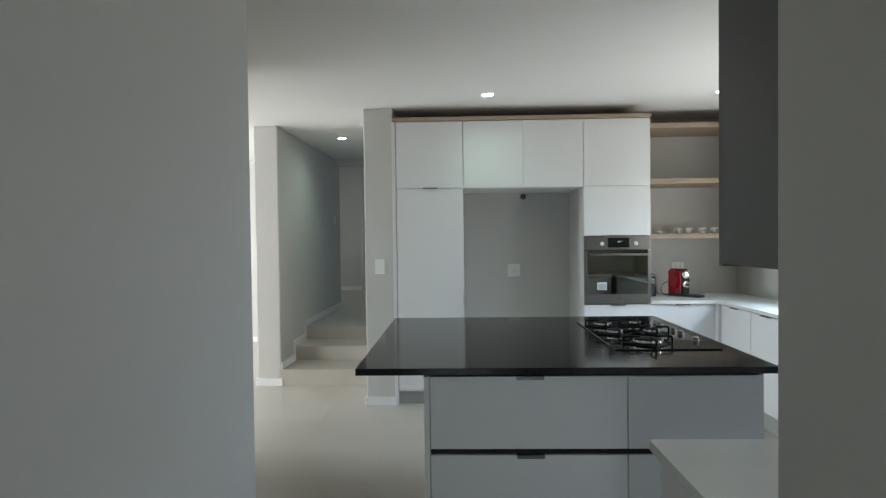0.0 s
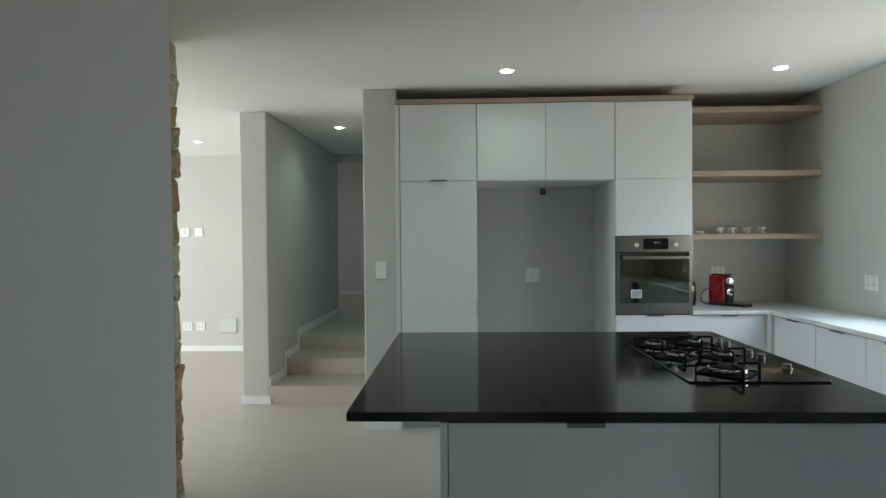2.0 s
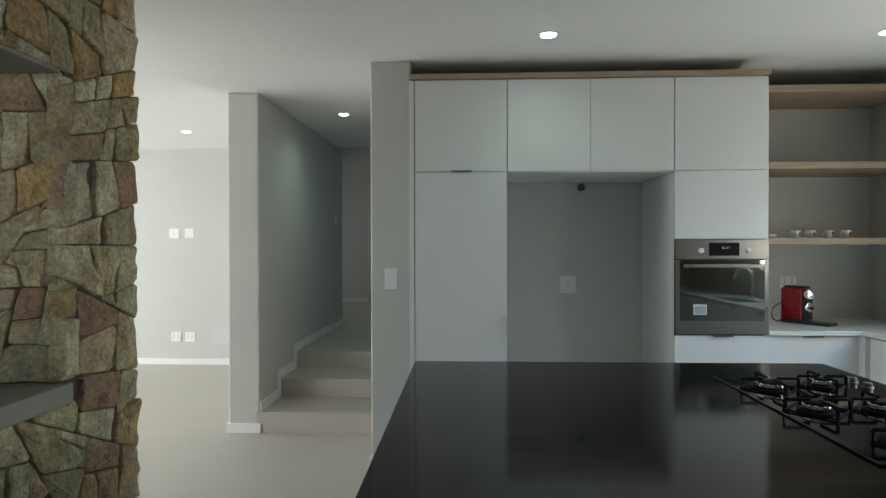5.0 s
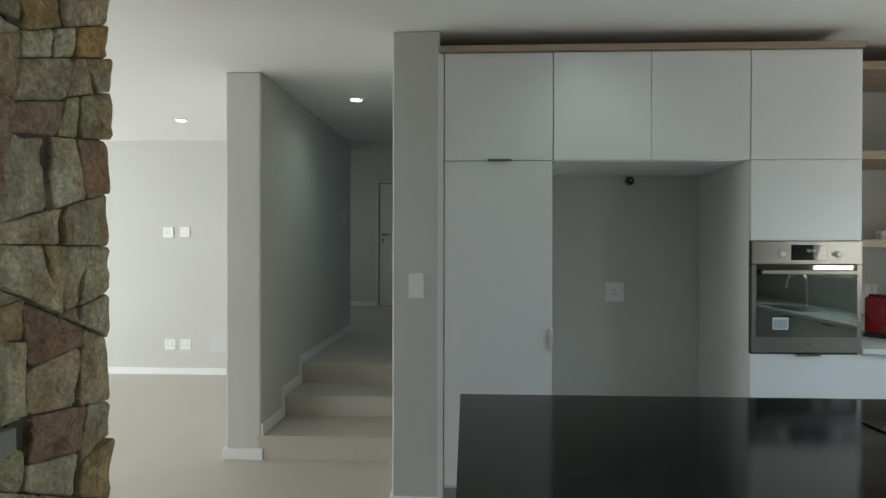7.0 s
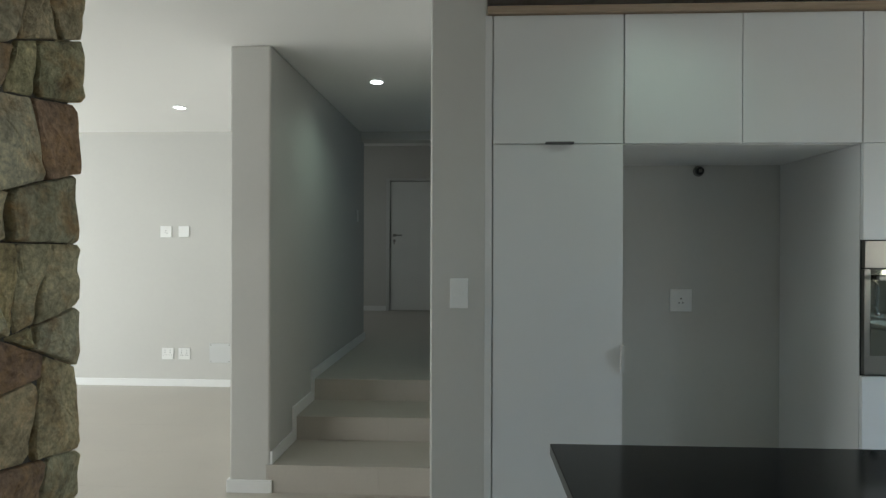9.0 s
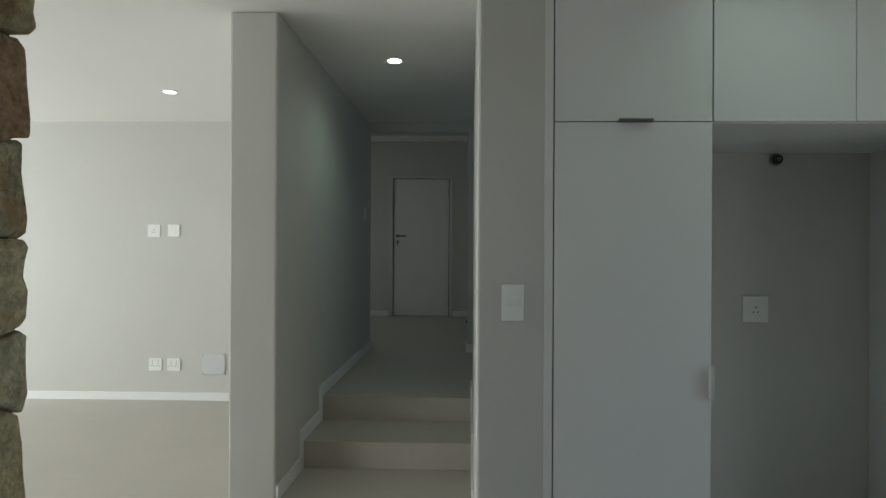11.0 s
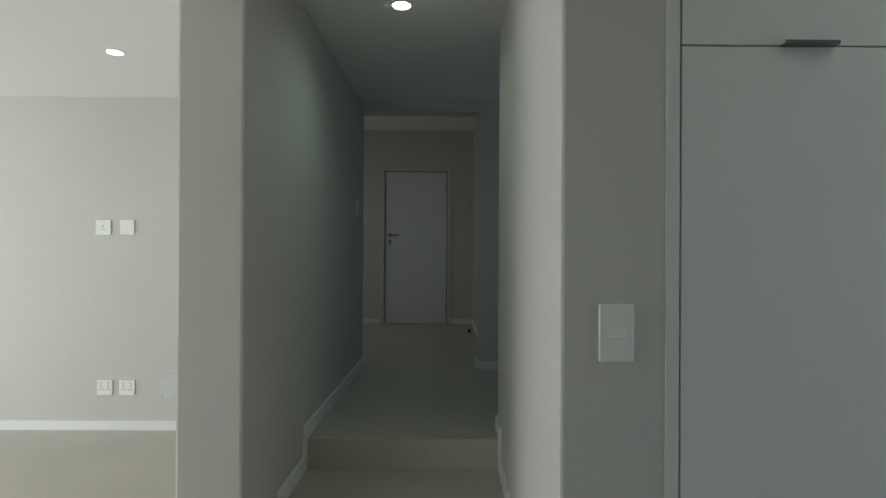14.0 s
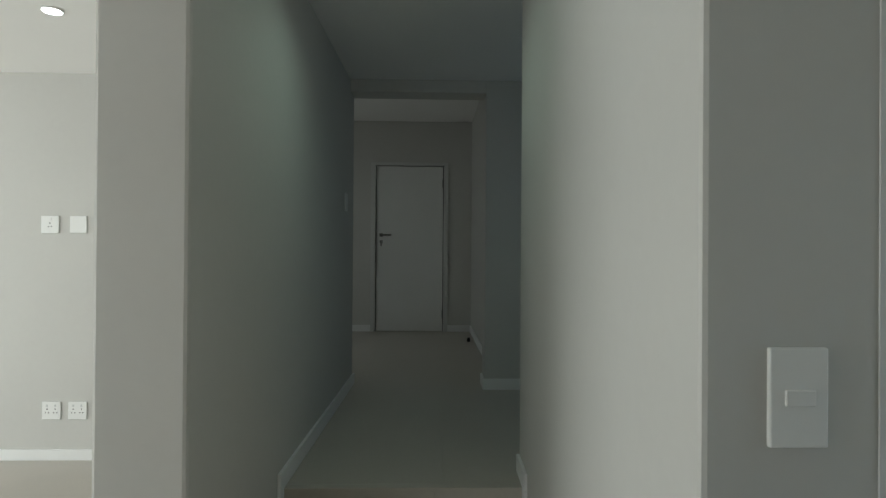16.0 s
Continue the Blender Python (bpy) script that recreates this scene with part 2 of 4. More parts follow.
WHITE_PLASTIC = shade("white_plastic", (0.80, 0.80, 0.78), 0.32, vary=0.02)
CLEAR_PLASTIC = shade("greyish_cover_plastic", (0.58, 0.59, 0.58), 0.3, vary=0.03)
# near-black that paints the shade inside gaps and recesses
GAP_SHADE = shade("recess_shade_black", (0.02, 0.02, 0.02), 0.9, vary=0.1)
PORCELAIN = shade("white_porcelain", (0.82, 0.81, 0.78), 0.16, vary=0.02)
PRINT = shade("dark_print", (0.05, 0.045, 0.04), 0.5, vary=0.1)
PAPER = shade("sticker_paper", (0.62, 0.65, 0.66), 0.5, vary=0.05)
DOOR_PAINT = shade("white_door_paint", (0.72, 0.72, 0.70), 0.45, vary=0.03, bump=0.05)
FRAME_PAINT = shade("door_frame_paint", (0.60, 0.60, 0.585), 0.4, vary=0.03)
OAK = wood_shade("oak_veneer", (0.41, 0.315, 0.23), (0.29, 0.215, 0.15))
STONE = stone_shade("field_stone")
MORTAR = shade("dark_mortar", (0.10, 0.085, 0.065), 0.95, vary=0.3, scale=12, bump=0.6, bump_scale=60)
SCREED = shade("smooth_concrete", (0.29, 0.275, 0.225), 0.6, vary=0.1, scale=5, bump=0.12)
GLASS = glass_shade("window_glass")
JAR_GLASS = glass_shade("jar_glass", (0.93, 0.96, 0.95), 0.02)
GLOW = glow_shade("led_diffuser", (0.95, 1.0, 0.97), 14.0)
DISPLAY = glow_shade("display_digits", (0.75, 0.9, 1.0), 0.22)
LAWN = shade("lawn", (0.075, 0.10, 0.045), 0.9, vary=0.35, scale=0.6, fine=8)
ALU_FRAME = shade("window_aluminium", (0.09, 0.09, 0.095), 0.4, metal=0.5, vary=0.05)

# ---- building helpers ----
BASE = {}


def thing(name, at, label, category, group="", kind=""):
    """An empty at the base of a thing; its parts are given in world places."""
    ob = new(name)
    ob.empty_display_size = 0.1
    ob.location = at
    BASE[ob] = Vector(at)
    return tagged(ob, label, category, group, kind)


def mesh_of(name, bm, material, smooth=False):
    me = bpy.data.meshes.new(name)
    bm.normal_update()
    bm.to_mesh(me)
    bm.free()
    if smooth:
        for p in me.polygons:
            p.use_smooth = True
    me.materials.append(material)
    return me


def part(name, bm, material, parent, label="", smooth=False):
    """One mesh under a thing or under a part."""
    base = BASE[parent]
    bmesh.ops.translate(bm, verts=bm.verts, vec=-base)
    ob = new(name, mesh_of(name, bm, material, smooth))
    ob.parent = parent
    BASE[ob] = base
    return tagged(ob, label)


def single(name, bm, material, label="", category="", group="", kind="", smooth=False, at=None):
    """A thing, or a piece of the setting, of one mesh."""
    at = Vector(at) if at else Vector((0, 0, 0))
    bmesh.ops.translate(bm, verts=bm.verts, vec=-at)
    ob = new(name, mesh_of(name, bm, material, smooth))
    ob.location = at
    BASE[ob] = at
    return tagged(ob, label, category, group, kind)


def box(x0, x1, y0, y1, z0, z1, bevel=0.0, segments=2, bm=None):
    """A box between two corners with rounded edges, alone or added to bm."""
    b = bmesh.new()
    r = bmesh.ops.create_cube(b, size=1.0)
    bmesh.ops.scale(b, vec=(x1 - x0, y1 - y0, z1 - z0), verts=r["verts"])
    bmesh.ops.translate(b, vec=((x0 + x1) / 2, (y0 + y1) / 2, (z0 + z1) / 2), verts=r["verts"])
    if bevel:
        bmesh.ops.bevel(b, geom=b.edges[:], offset=bevel, segments=segments, profile=0.5, affect="EDGES")
    return b if bm is None else join(bm, b)


def join(bm, other):
    tmp = bpy.data.meshes.new("tmp")
    other.to_mesh(tmp)
    other.free()
    bm.from_mesh(tmp)
    bpy.data.meshes.remove(tmp)
    return bm


def boxes(rows, bevel=0.0):
    bm = bmesh.new()
    for r in rows:
        box(*r, bevel=bevel, bm=bm)
    return bm


def lathe(profile, n=20, m=None):
    """A turned body about z from rows of radius and height."""
    bm = bmesh.new()
    rings = []
    for r, z in profile:
        rings.append([bm.verts.new((r * math.cos(2 * math.pi * k / n), r * math.sin(2 * math.pi * k / n), z)) for k in range(n)])
    for a, b in zip(rings, rings[1:]):
        for k in range(n):
            bm.faces.new((a[k], a[(k + 1) % n], b[(k + 1) % n], b[k]))
    bm.faces.new(list(reversed(rings[0])))
    bm.faces.new(rings[-1])
    if m is not None:
        bmesh.ops.transform(bm, matrix=m, verts=bm.verts)
    return bm


def tube(points, r, n=8):
    """A round bar along a line of points."""
    bm = bmesh.new()
    pts = [Vector(p) for p in points]
    rings, up = [], Vector((0, 0, 1))
    for i, p in enumerate(pts):
        way = (pts[min(i + 1, len(pts) - 1)] - pts[max(i - 1, 0)]).normalized()
        side = way.cross(up)
        if side.length < 1e-3:
            side = way.cross(Vector((1, 0, 0)))
        side.normalize()
        top = side.cross(way)
        rings.append([bm.verts.new(p + r * (side * math.cos(2 * math.pi * k / n) + top * math.sin(2 * math.pi * k / n))) for k in range(n)])
    for a, b in zip(rings, rings[1:]):
        for k in range(n):
            bm.faces.new((a[k], a[(k + 1) % n], b[(k + 1) % n], b[k]))
    bm.faces.new(list(reversed(rings[0])))
    bm.faces.new(rings[-1])
    bmesh.ops.recalc_face_normals(bm, faces=bm.faces[:])
    return bm


def facing(x, y, z, way):
    """The pose of a thing on a wall: its local x runs along the wall, y up, z out of it."""
    rot = {"-y": (90, 0, 0), "+x": (90, 0, 90), "-x": (90, 0, -90), "+y": (90, 0, 180)}[way]
    return pose(x, y, z, *rot)


# ---- the large structure ----
H, UP, FAR_H = 2.69, 0.484, 3.06
R_WALL, BACK, FRONT = 3.14, 6.13, 5.44


def wall(name, rows, label, bevel=0.0, material=None):
    return single(name, boxes(rows, bevel), material or WALL, label, "wall", kind="structure")


floor_slab = single("floor", boxes([(-8.5, 3.3, -3.1, 8.95, -0.2, -0.006)]), GROUT, "large light greige porcelain floor tiles with fine joints", "floor", kind="structure")
upper_floor = single("floor_upper", boxes([(-3.3, 1.3, 8.9, 11.8, 0.1, UP - 0.006), (-1.56, 1.3, 7.036, 8.9, 0.1, UP - 0.014)]), GROUT,
                     "greige tiled floor of the raised hall", "floor", kind="structure")
steps = thing("stairs", (-1.01, 6.145, 0), "three low greige tiled steps up to the hall", "stairs", kind="structure")
STEP = [(6.145, 6.60, 0.168), (6.60, 7.022, 0.327), (7.022, 7.06, UP)]
for k, (y0, y1, z) in enumerate(STEP):
    low = STEP[k - 1][2] if k else 0.0
    if k < 2:
        part("tread", box(-1.56, -0.496, y0 - 0.004, y1 + 0.01, z - 0.012, z, 0.002), TILE, steps)
    part("riser_tile", box(-1.56, -0.8783, y0, y0 + 0.012, low, z - 0.0125, 0.0015), TILE, steps)
    part("riser_tile", box(-0.8778, -0.496, y0, y0 + 0.012, low, z - 0.0125, 0.0015), TILE, steps)
part("core", boxes([(-1.56, -0.526, 6.158, 7.03, 0.0, 0.150), (-1.56, -0.496, 6.613, 7.03, 0.150, 0.312)]), GROUT, steps)
part("landing_nosing", box(-1.56, -0.496, 7.018, 7.06, UP - 0.012, UP + 0.0005, 0.002), TILE, steps)

single("ceiling", boxes([(-8.7, 3.4, -3.2, 8.71, H, H + 0.2), (-1.6, 1.4, 8.71, 8.72, H, H + 0.2), (-3.4, -0.2, 8.9, 11.9, FAR_H, FAR_H + 0.2)]), CEIL,
       "smooth white painted plaster ceiling", "ceiling", kind="structure")
WALL_TEXT = "smooth light greige painted plaster wall"


def splay(ob):
    """The east side of the stairs widens a little towards the hall."""
    for v in ob.data.vertices:
        if v.co.x < -0.4:
            v.co.x += 0.030 * min(max((v.co.y - FRONT) / 1.76, 0.0), 1.0)
    return ob


splay(wall("wall_pier", [(-0.527, -0.262, FRONT, 7.20, 0, H)], WALL_TEXT, 0.010))


def taper(ob, x0=-1.65):
    """The passage narrows towards the hall: its west side stands a little out of square."""
    for v in ob.data.vertices:
        if v.co.x > x0:
            v.co.x += -0.038 + (min(max(v.co.y, 6.13), 8.90) - 6.185) * 0.0245
    return ob


taper(wall("wall_passage", [(-1.782, -1.495, 6.145, 8.79, 0, H)], WALL_TEXT, 0.012))
wall("wall_passage_end", [(-1.780, -1.472, 8.79, 8.90, 0, FAR_H)], WALL_TEXT)
wall("wall_kitchen_back", [(-0.262, R_WALL, BACK, BACK + 0.14, 0, H)], WALL_TEXT)
wall("wall_living_north", [(-8.5, -1.765, 8.68, 8.95, 0, FAR_H)], WALL_TEXT)
wall("wall_hall_lintel", [(-1.495, -0.505, 8.71, 8.90, 2.60, FAR_H), (-0.505, 1.3, 8.71, 8.90, UP - 0.1, FAR_H)], WALL_TEXT, 0.004)
wall("wall_hall_side", [(-0.386, -0.24, 8.90, 11.647, UP - 0.1, FAR_H)], WALL_TEXT)
wall("wall_hall_recess", [(-0.262, 1.3, 7.06, 7.20, 0.0, H), (1.2, 1.34, 7.06, 7.45, 0.0, H), (1.2, 1.34, 8.35, 8.71, 0.0, H), (1.2, 1.34, 7.45, 8.35, 0.0, 1.45), (1.2, 1.34, 7.45, 8.35, 2.35, H)], WALL_TEXT)
wall("wall_hall_west", [(-3.34, -3.2, 8.95, 9.7, UP - 0.1, FAR_H), (-3.34, -3.2, 10.9, 11.647, UP - 0.1, FAR_H), (-3.34, -3.2, 9.7, 10.9, UP - 0.1, 1.1), (-3.34, -3.2, 9.7, 10.9, 2.3, FAR_H)], WALL_TEXT)
DOOR_X0, DOOR_X1, DOOR_TOP = -1.60, -0.69, 2.54
wall("wall_hall_far", [(-3.34, DOOR_X0, 11.647, 11.80, UP - 0.1, FAR_H), (DOOR_X1, -0.24, 11.647, 11.80, UP - 0.1, FAR_H),
                       (DOOR_X0, DOOR_X1, 11.647, 11.80, DOOR_TOP, FAR_H), (DOOR_X0, DOOR_X1, 11.74, 11.80, UP - 0.1, DOOR_TOP)], WALL_TEXT)
WA, WB, WZ = (3.13, 3.68), (4.22, 4.77), (1.22, 2.09)
wall("wall_kitchen_east", [(R_WALL, R_WALL + 0.18, 1.0, WA[0], 0, H), (R_WALL, R_WALL + 0.18, WA[1], WB[0], 0, H), (R_WALL, R_WALL + 0.18, WB[1], 6.3, 0, H)]
     + [(R_WALL, R_WALL + 0.18, a, b, z0, z1) for a, b in (WA, WB) for z0, z1 in ((0, WZ[0]), (WZ[1], H))], WALL_TEXT)
wall("wall_kitchen_south", [(0.89, 1.05, -3.1, 1.33, 0, H), (1.05, R_WALL, 1.19, 1.33, 0, H)], WALL_TEXT, 0.004)
# the alcove and both door openings are unseen, added to let light in
wall("wall_entrance_west", [(-0.50, -0.31, -3.1, 2.02, 0, H), (-8.5, -7.2, 1.86, 2.02, 0, H), (-3.8, -2.3, 1.86, 2.02, 0, H), (-7.2, -3.8, 1.86, 2.02, 2.2, H), (-2.3, -2.14, 0.44, 1.86, 0, H), (-2.14, -2.09, 0.44, 0.6, 0, H), (-1.39, -0.50, 0.44, 0.6, 0, H), (-2.09, -1.39, 0.44, 0.6, 2.2, H)], WALL_TEXT, 0.004)
wall("wall_entrance_south", [(-0.5, 1.05, -3.25, -3.1, 2.2, H), (-0.5, -0.21, -3.25, -3.1, 0, 2.2), (0.79, 1.05, -3.25, -3.1, 0, 2.2)], WALL_TEXT)
wall("wall_living_west", [(-8.66, -8.5, 1.86, 3.1, 0, H), (-8.66, -8.5, 8.1, 8.95, 0, H), (-8.66, -8.5, 3.1, 8.1, 2.3, H)], WALL_TEXT)


def skirting(name, rows):
    return single(name, boxes(rows, 0.003), WHITE_TRIM, "white painted skirting board", "skirting", kind="structure")


SK, TH = 0.078, 0.014
skirting("baseboard_pillar", [(-1.782 - TH, -1.534 + TH, 6.145 - TH, 6.1455, 0, SK), (-1.782 - TH, -1.7815, 6.145, 8.79, 0, SK)])
skirting("baseboard_living", [(-8.5, -1.78, 8.68 - TH, 8.6805, 0, 0.076)])
skirting("baseboard_pier", [(-0.527 - TH, -0.262, FRONT - TH, FRONT + 0.0005, 0, SK)])
for name, x0, x1, ye in (("baseboard_stairs_west", -1.4955, -1.495 + TH, 8.90), ("baseboard_stairs_east", -0.527 - TH, -0.5265, 7.20)):
    run = skirting(name, [(x0, x1, 6.147, 6.60 - 0.055, 0.168, 0.168 + SK), (x0, x1, 6.60 - 0.055, 6.60 - 0.0, 0.168, 0.327 + SK), (x0, x1, 6.60, 7.022 - 0.055, 0.327, 0.327 + SK),
                    (x0, x1, 7.022 - 0.055, 7.022, 0.327, UP + SK), (x0, x1, 7.022, ye, UP, UP + SK)])
    (taper if x0 < -1 else splay)(run)
splay(skirting("baseboard_pier_side", [(-0.527 - TH, -0.5265, FRONT, 6.145, 0, SK)]))
skirting("baseboard_hall", [(-0.505 - TH, 1.2, 8.71 - TH, 8.7105, UP, UP + SK), (-0.505 - TH, -0.5045, 8.71, 8.90, UP, UP + SK), (-0.386 - TH, -0.3855, 8.90, 11.64, UP, UP + SK),
                            (-0.68, -0.386, 11.647 - TH, 11.6475, UP, UP + SK), (-3.2, -1.62, 11.647 - TH, 11.6475, UP, UP + SK)])
skirting("baseboard_entrance", [(-0.3105, -0.31 + TH, -3.1, 2.02, 0, SK), (-0.50, -0.31 + TH, 2.0195, 2.02 + TH, 0, SK), (0.89 - TH, 0.8905, -3.1, 1.33, 0, SK)])

single("ground", boxes([(-900, 900, -900, 900, -0.5, -0.25)]), LAWN, "dry lawn round the house", "ground", kind="structure")


def window(name, centre, width, height, axis, bars=()):
    """An aluminium window or glazed door in its opening; the frame turns with the wall."""
    w = thing(name, centre, "slim aluminium framed clear glass window", "window", kind="structure")
    x, y, z = centre

    def put(u0, u1, v0, v1, d0, d1):
        if axis == "x":
            return box(x + d0, x + d1, y + u0, y + u1, z + v0, z + v1, 0.003)
        return box(x + u0, x + u1, y + d0, y + d1, z + v0, z + v1, 0.003)
    a, b, t = width / 2, height / 2, 0.045
    for u0, u1, v0, v1 in ((-a, a, b - t, b), (-a, a, -b, -b + t), (-a, -a + t, -b + t, b - t), (a - t, a, -b + t, b - t)):
        part("window_frame", put(u0, u1, v0, v1, -0.03, 0.03), ALU_FRAME, w)
    cuts = [-a + t, *bars, a - t]
    for u in bars:
        part("mullion", put(u - t / 2, u + t / 2, -b + t, b - t, -0.03, 0.03), ALU_FRAME, w)
    for u0, u1 in zip(cuts, cuts[1:]):
        pane = part("pane", put(u0, u1, -b + t, b - t, -0.003, 0.003), GLASS, w)
        pane.visible_shadow = False


window("window_1", (3.26, 3.405, 1.655), 0.55, 0.87, "x")
window("window_2", (3.26, 4.495, 1.655), 0.55, 0.87, "x")
window("door_2", (-8.58, 5.6, 1.15), 5.0, 2.3, "x", (-1.25, 0.0, 1.25))
# unseen glazing, added for the living room's south fill
window("unseen_door_5", (-5.5, 1.94, 1.1), 3.4, 2.2, "y", (-0.85, 0.0, 0.85))
# unseen glazed door, added to go with the alcove's fill lamp
window("unseen_door_4", (-1.74, 0.52, 1.1), 0.70, 2.2, "y")
window("door_3", (0.29, -3.18, 1.1), 1.0, 2.2, "y")

# unseen window, added for the hall's fill lamp
window("unseen_window_3", (-3.27, 10.3, 1.7), 1.2, 1.2, "x")
window("window_4", (1.27, 7.9, 1.9), 0.9, 0.9, "x")

# hall door in its steel frame
door = thing("door_1", (-1.14, 11.66, UP), "closed plain white painted door with steel lever handle", "door", kind="structure")
fr = boxes([(-1.618, -1.560, 11.625, 11.70, UP, 2.515), (-0.728, -0.674, 11.625, 11.70, UP, 2.515), (-1.618, -0.674, 11.625, 11.70, 2.515, 2.556)], 0.004)
part("door_frame", fr, FRAME_PAINT, door, "grey-white pressed steel frame")
leaf = part("door_leaf", box(-1.552, -0.736, 11.652, 11.692, UP + 0.006, 2.507, 0.003), DOOR_PAINT, door)
# black board behind the leaf colours the gap round it as shade
part("shadow_gap", box(-1.56, -0.728, 11.70, 11.71, UP, 2.515), GAP_SHADE, door)
rose = boxes([(-1.512, -1.468, 11.642, 11.652, 1.643, 1.687)], 0.004)
join(rose, tube([(-1.49, 11.645, 1.665), (-1.49, 11.60, 1.665), (-1.47, 11.596, 1.665), (-1.365, 11.598, 1.665)], 0.010))
part("handle", rose, STEEL, leaf, "brushed steel lever handle", smooth=False)
kh = boxes([(-1.508, -1.472, 11.644, 11.652, 1.562, 1.598)], 0.003)
join(kh, boxes([(-1.492, -1.486, 11.61, 11.645, 1.565, 1.588), (-1.497, -1.481, 11.608, 11.612, 1.525, 1.566)], 0.001))
part("keyhole_plate", kh, STEEL, leaf, "steel keyhole plate with key")
for hz in (2.30, 0.70):
    part("hinge", lathe([(0.010, 0), (0.010, 0.10)], 10, pose(-0.735, 11.640, hz - 0.05)), HANDLE, door)
stop = lathe([(0.018, 0), (0.018, 0.03), (0.012, 0.045)], 12, pose(-0.467, 10.87, UP))
single("door_stop", stop, BLACK_PLASTIC, "small black rubber door stop on the hall floor", "door stop")

# ---- kitchen: tall cabinets ----
X0, X1, X2, X3, X4 = -0.237, 0.369, 0.907, 1.444, 2.037
TOP0, TOP1 = 1.963, 2.562
FACE, GAP = 0.019, 0.003


def lip_handle(x0, x1, z, parent, way=-1, depth=0.022):
    """A folded gunmetal lip screwed on the edge of a front."""
    bm = boxes([(x0, x1, FRONT - depth, FRONT + 0.004, z - 0.0015, z + 0.0015), (x0, x1, FRONT - depth, FRONT - depth + 0.003, z + min(0, way * 0.008), z + max(0, way * 0.008))], 0.0006)
    return part("handle", bm, HANDLE, parent, "gunmetal folded lip handle")


pantry = thing("pantry_cabinet", (X0, FRONT, 0), "tall white handleless pantry cabinet with closed doors", "cabinet", "tall kitchen units")
part("carcass", box(X0 + 0.001, X1 - 0.001, FRONT + FACE + 0.002, BACK - 0.003, 0.12, TOP1), CARCASS, pantry)
part("filler_panel", box(-0.2720, X0 - 0.002, FRONT - 0.0025, FRONT + 0.05, 0.0, TOP1, 0.001), CARCASS, pantry)
d = part("door", box(X0 + GAP, X1 - GAP, FRONT, FRONT + FACE, 0.142, TOP0 - GAP, 0.0012), CABINET, pantry)
part("handle", boxes([(0.356, 0.3695, FRONT - 0.020, FRONT + 0.0, 0.905, 1.030), (0.3665, 0.3705, FRONT - 0.020, FRONT + 0.015, 0.905, 1.030)], 0.0008), FRAME_PAINT, d, "pale grey vertical lip handle")
d = part("upper_door", box(X0 + GAP, X1 - GAP, FRONT, FRONT + FACE, TOP0 + 0.0015, TOP1, 0.0012), CABINET, pantry)
lip_handle(0.006, 0.137, TOP0 - 0.001, d, 1)
part("plinth", box(X0, X1, FRONT + 0.055, FRONT + 0.07, 0.0, 0.12), PLINTH, pantry, "grey plinth")

bridge = thing("bridging_cabinet", (X1, FRONT, TOP0), "white wall cabinet bridging the empty fridge niche", "cabinet", "tall kitchen units")
part("carcass", box(X1 + 0.001, X3 - 0.001, FRONT + FACE + 0.002, BACK - 0.003, TOP0 - 0.004, TOP1), CARCASS, bridge)
for a, b in ((X1 + GAP, X2 - 0.0015), (X2 + 0.0015, X3 - GAP)):
    part("door", box(a, b, FRONT, FRONT + FACE, TOP0 + 0.0015, TOP1, 0.0012), CABINET, bridge)

housing = thing("oven_housing_cabinet", (X3, FRONT, 0), "tall white cabinet housing the built-in oven", "cabinet", "tall kitchen units")
for side in ((X3 + 0.001, X3 + 0.018, FRONT + FACE + 0.002, BACK - 0.003, 0.12, TOP1), (X4 - 0.018, X4, FRONT + 0.002, BACK - 0.003, 0.0, TOP1)):
    part("side_panel", box(*side), CARCASS, housing)
part("upper_carcass", box(X3 + 0.018, X4 - 0.018, FRONT + FACE + 0.002, BACK - 0.003, 1.515, TOP1), CARCASS, housing)
part("lower_carcass", box(X3 + 0.018, X4 - 0.018, FRONT + FACE + 0.002, BACK - 0.003, 0.12, 0.90), CARCASS, housing)
part("upper_door", box(X3 + GAP, X4 - 0.0015, FRONT, FRONT + FACE, TOP0 + 0.0015, TOP1, 0.0012), CABINET, housing)
part("door", box(X3 + GAP, X4 - 0.0015, FRONT, FRONT + FACE, 1.521, TOP0 - 0.0015, 0.0012), CABINET, housing)
lip_handle(1.68, 1.81, 1.520, housing, -1, 0.012)
for k, (z0, z1) in enumerate(((0.53, 0.898), (0.142, 0.524))):
    d = part("drawer", box(X3 + 0.0015, X4 - 0.0015, FRONT, FRONT + FACE, z0, z1, 0.0012), CABINET, housing)
    lip_handle(1.681, 1.811, z1 + 0.001, d)
part("plinth", box(X3, X4 - 0.02, FRONT + 0.055, FRONT + 0.07, 0.0, 0.12), PLINTH, housing, "grey plinth")
single("cornice", box(-0.2618, X4 + 0.006, FRONT - 0.022, BACK - 0.003, TOP1 + 0.004, TOP1 + 0.038, 0.002), OAK, "pale oak cover board along the top of the tall units", "trim", kind="structure")

# built-in oven
oven = thing("oven", (1.74, FRONT, 0.905), "built-in brushed steel electric oven with dark glass door", "oven")
OX0, OX1 = X3 + 0.004, X4 - 0.004
part("body", box(OX0 + 0.02, OX1 - 0.02, FRONT + 0.012, FRONT + 0.50, 0.915, 1.505), BLACK_PLASTIC, oven)
panel = part("control_panel", box(OX0, OX1, FRONT - 0.012, FRONT + 0.012, 1.393, 1.516, 0.002), STEEL, oven, "brushed steel control panel")
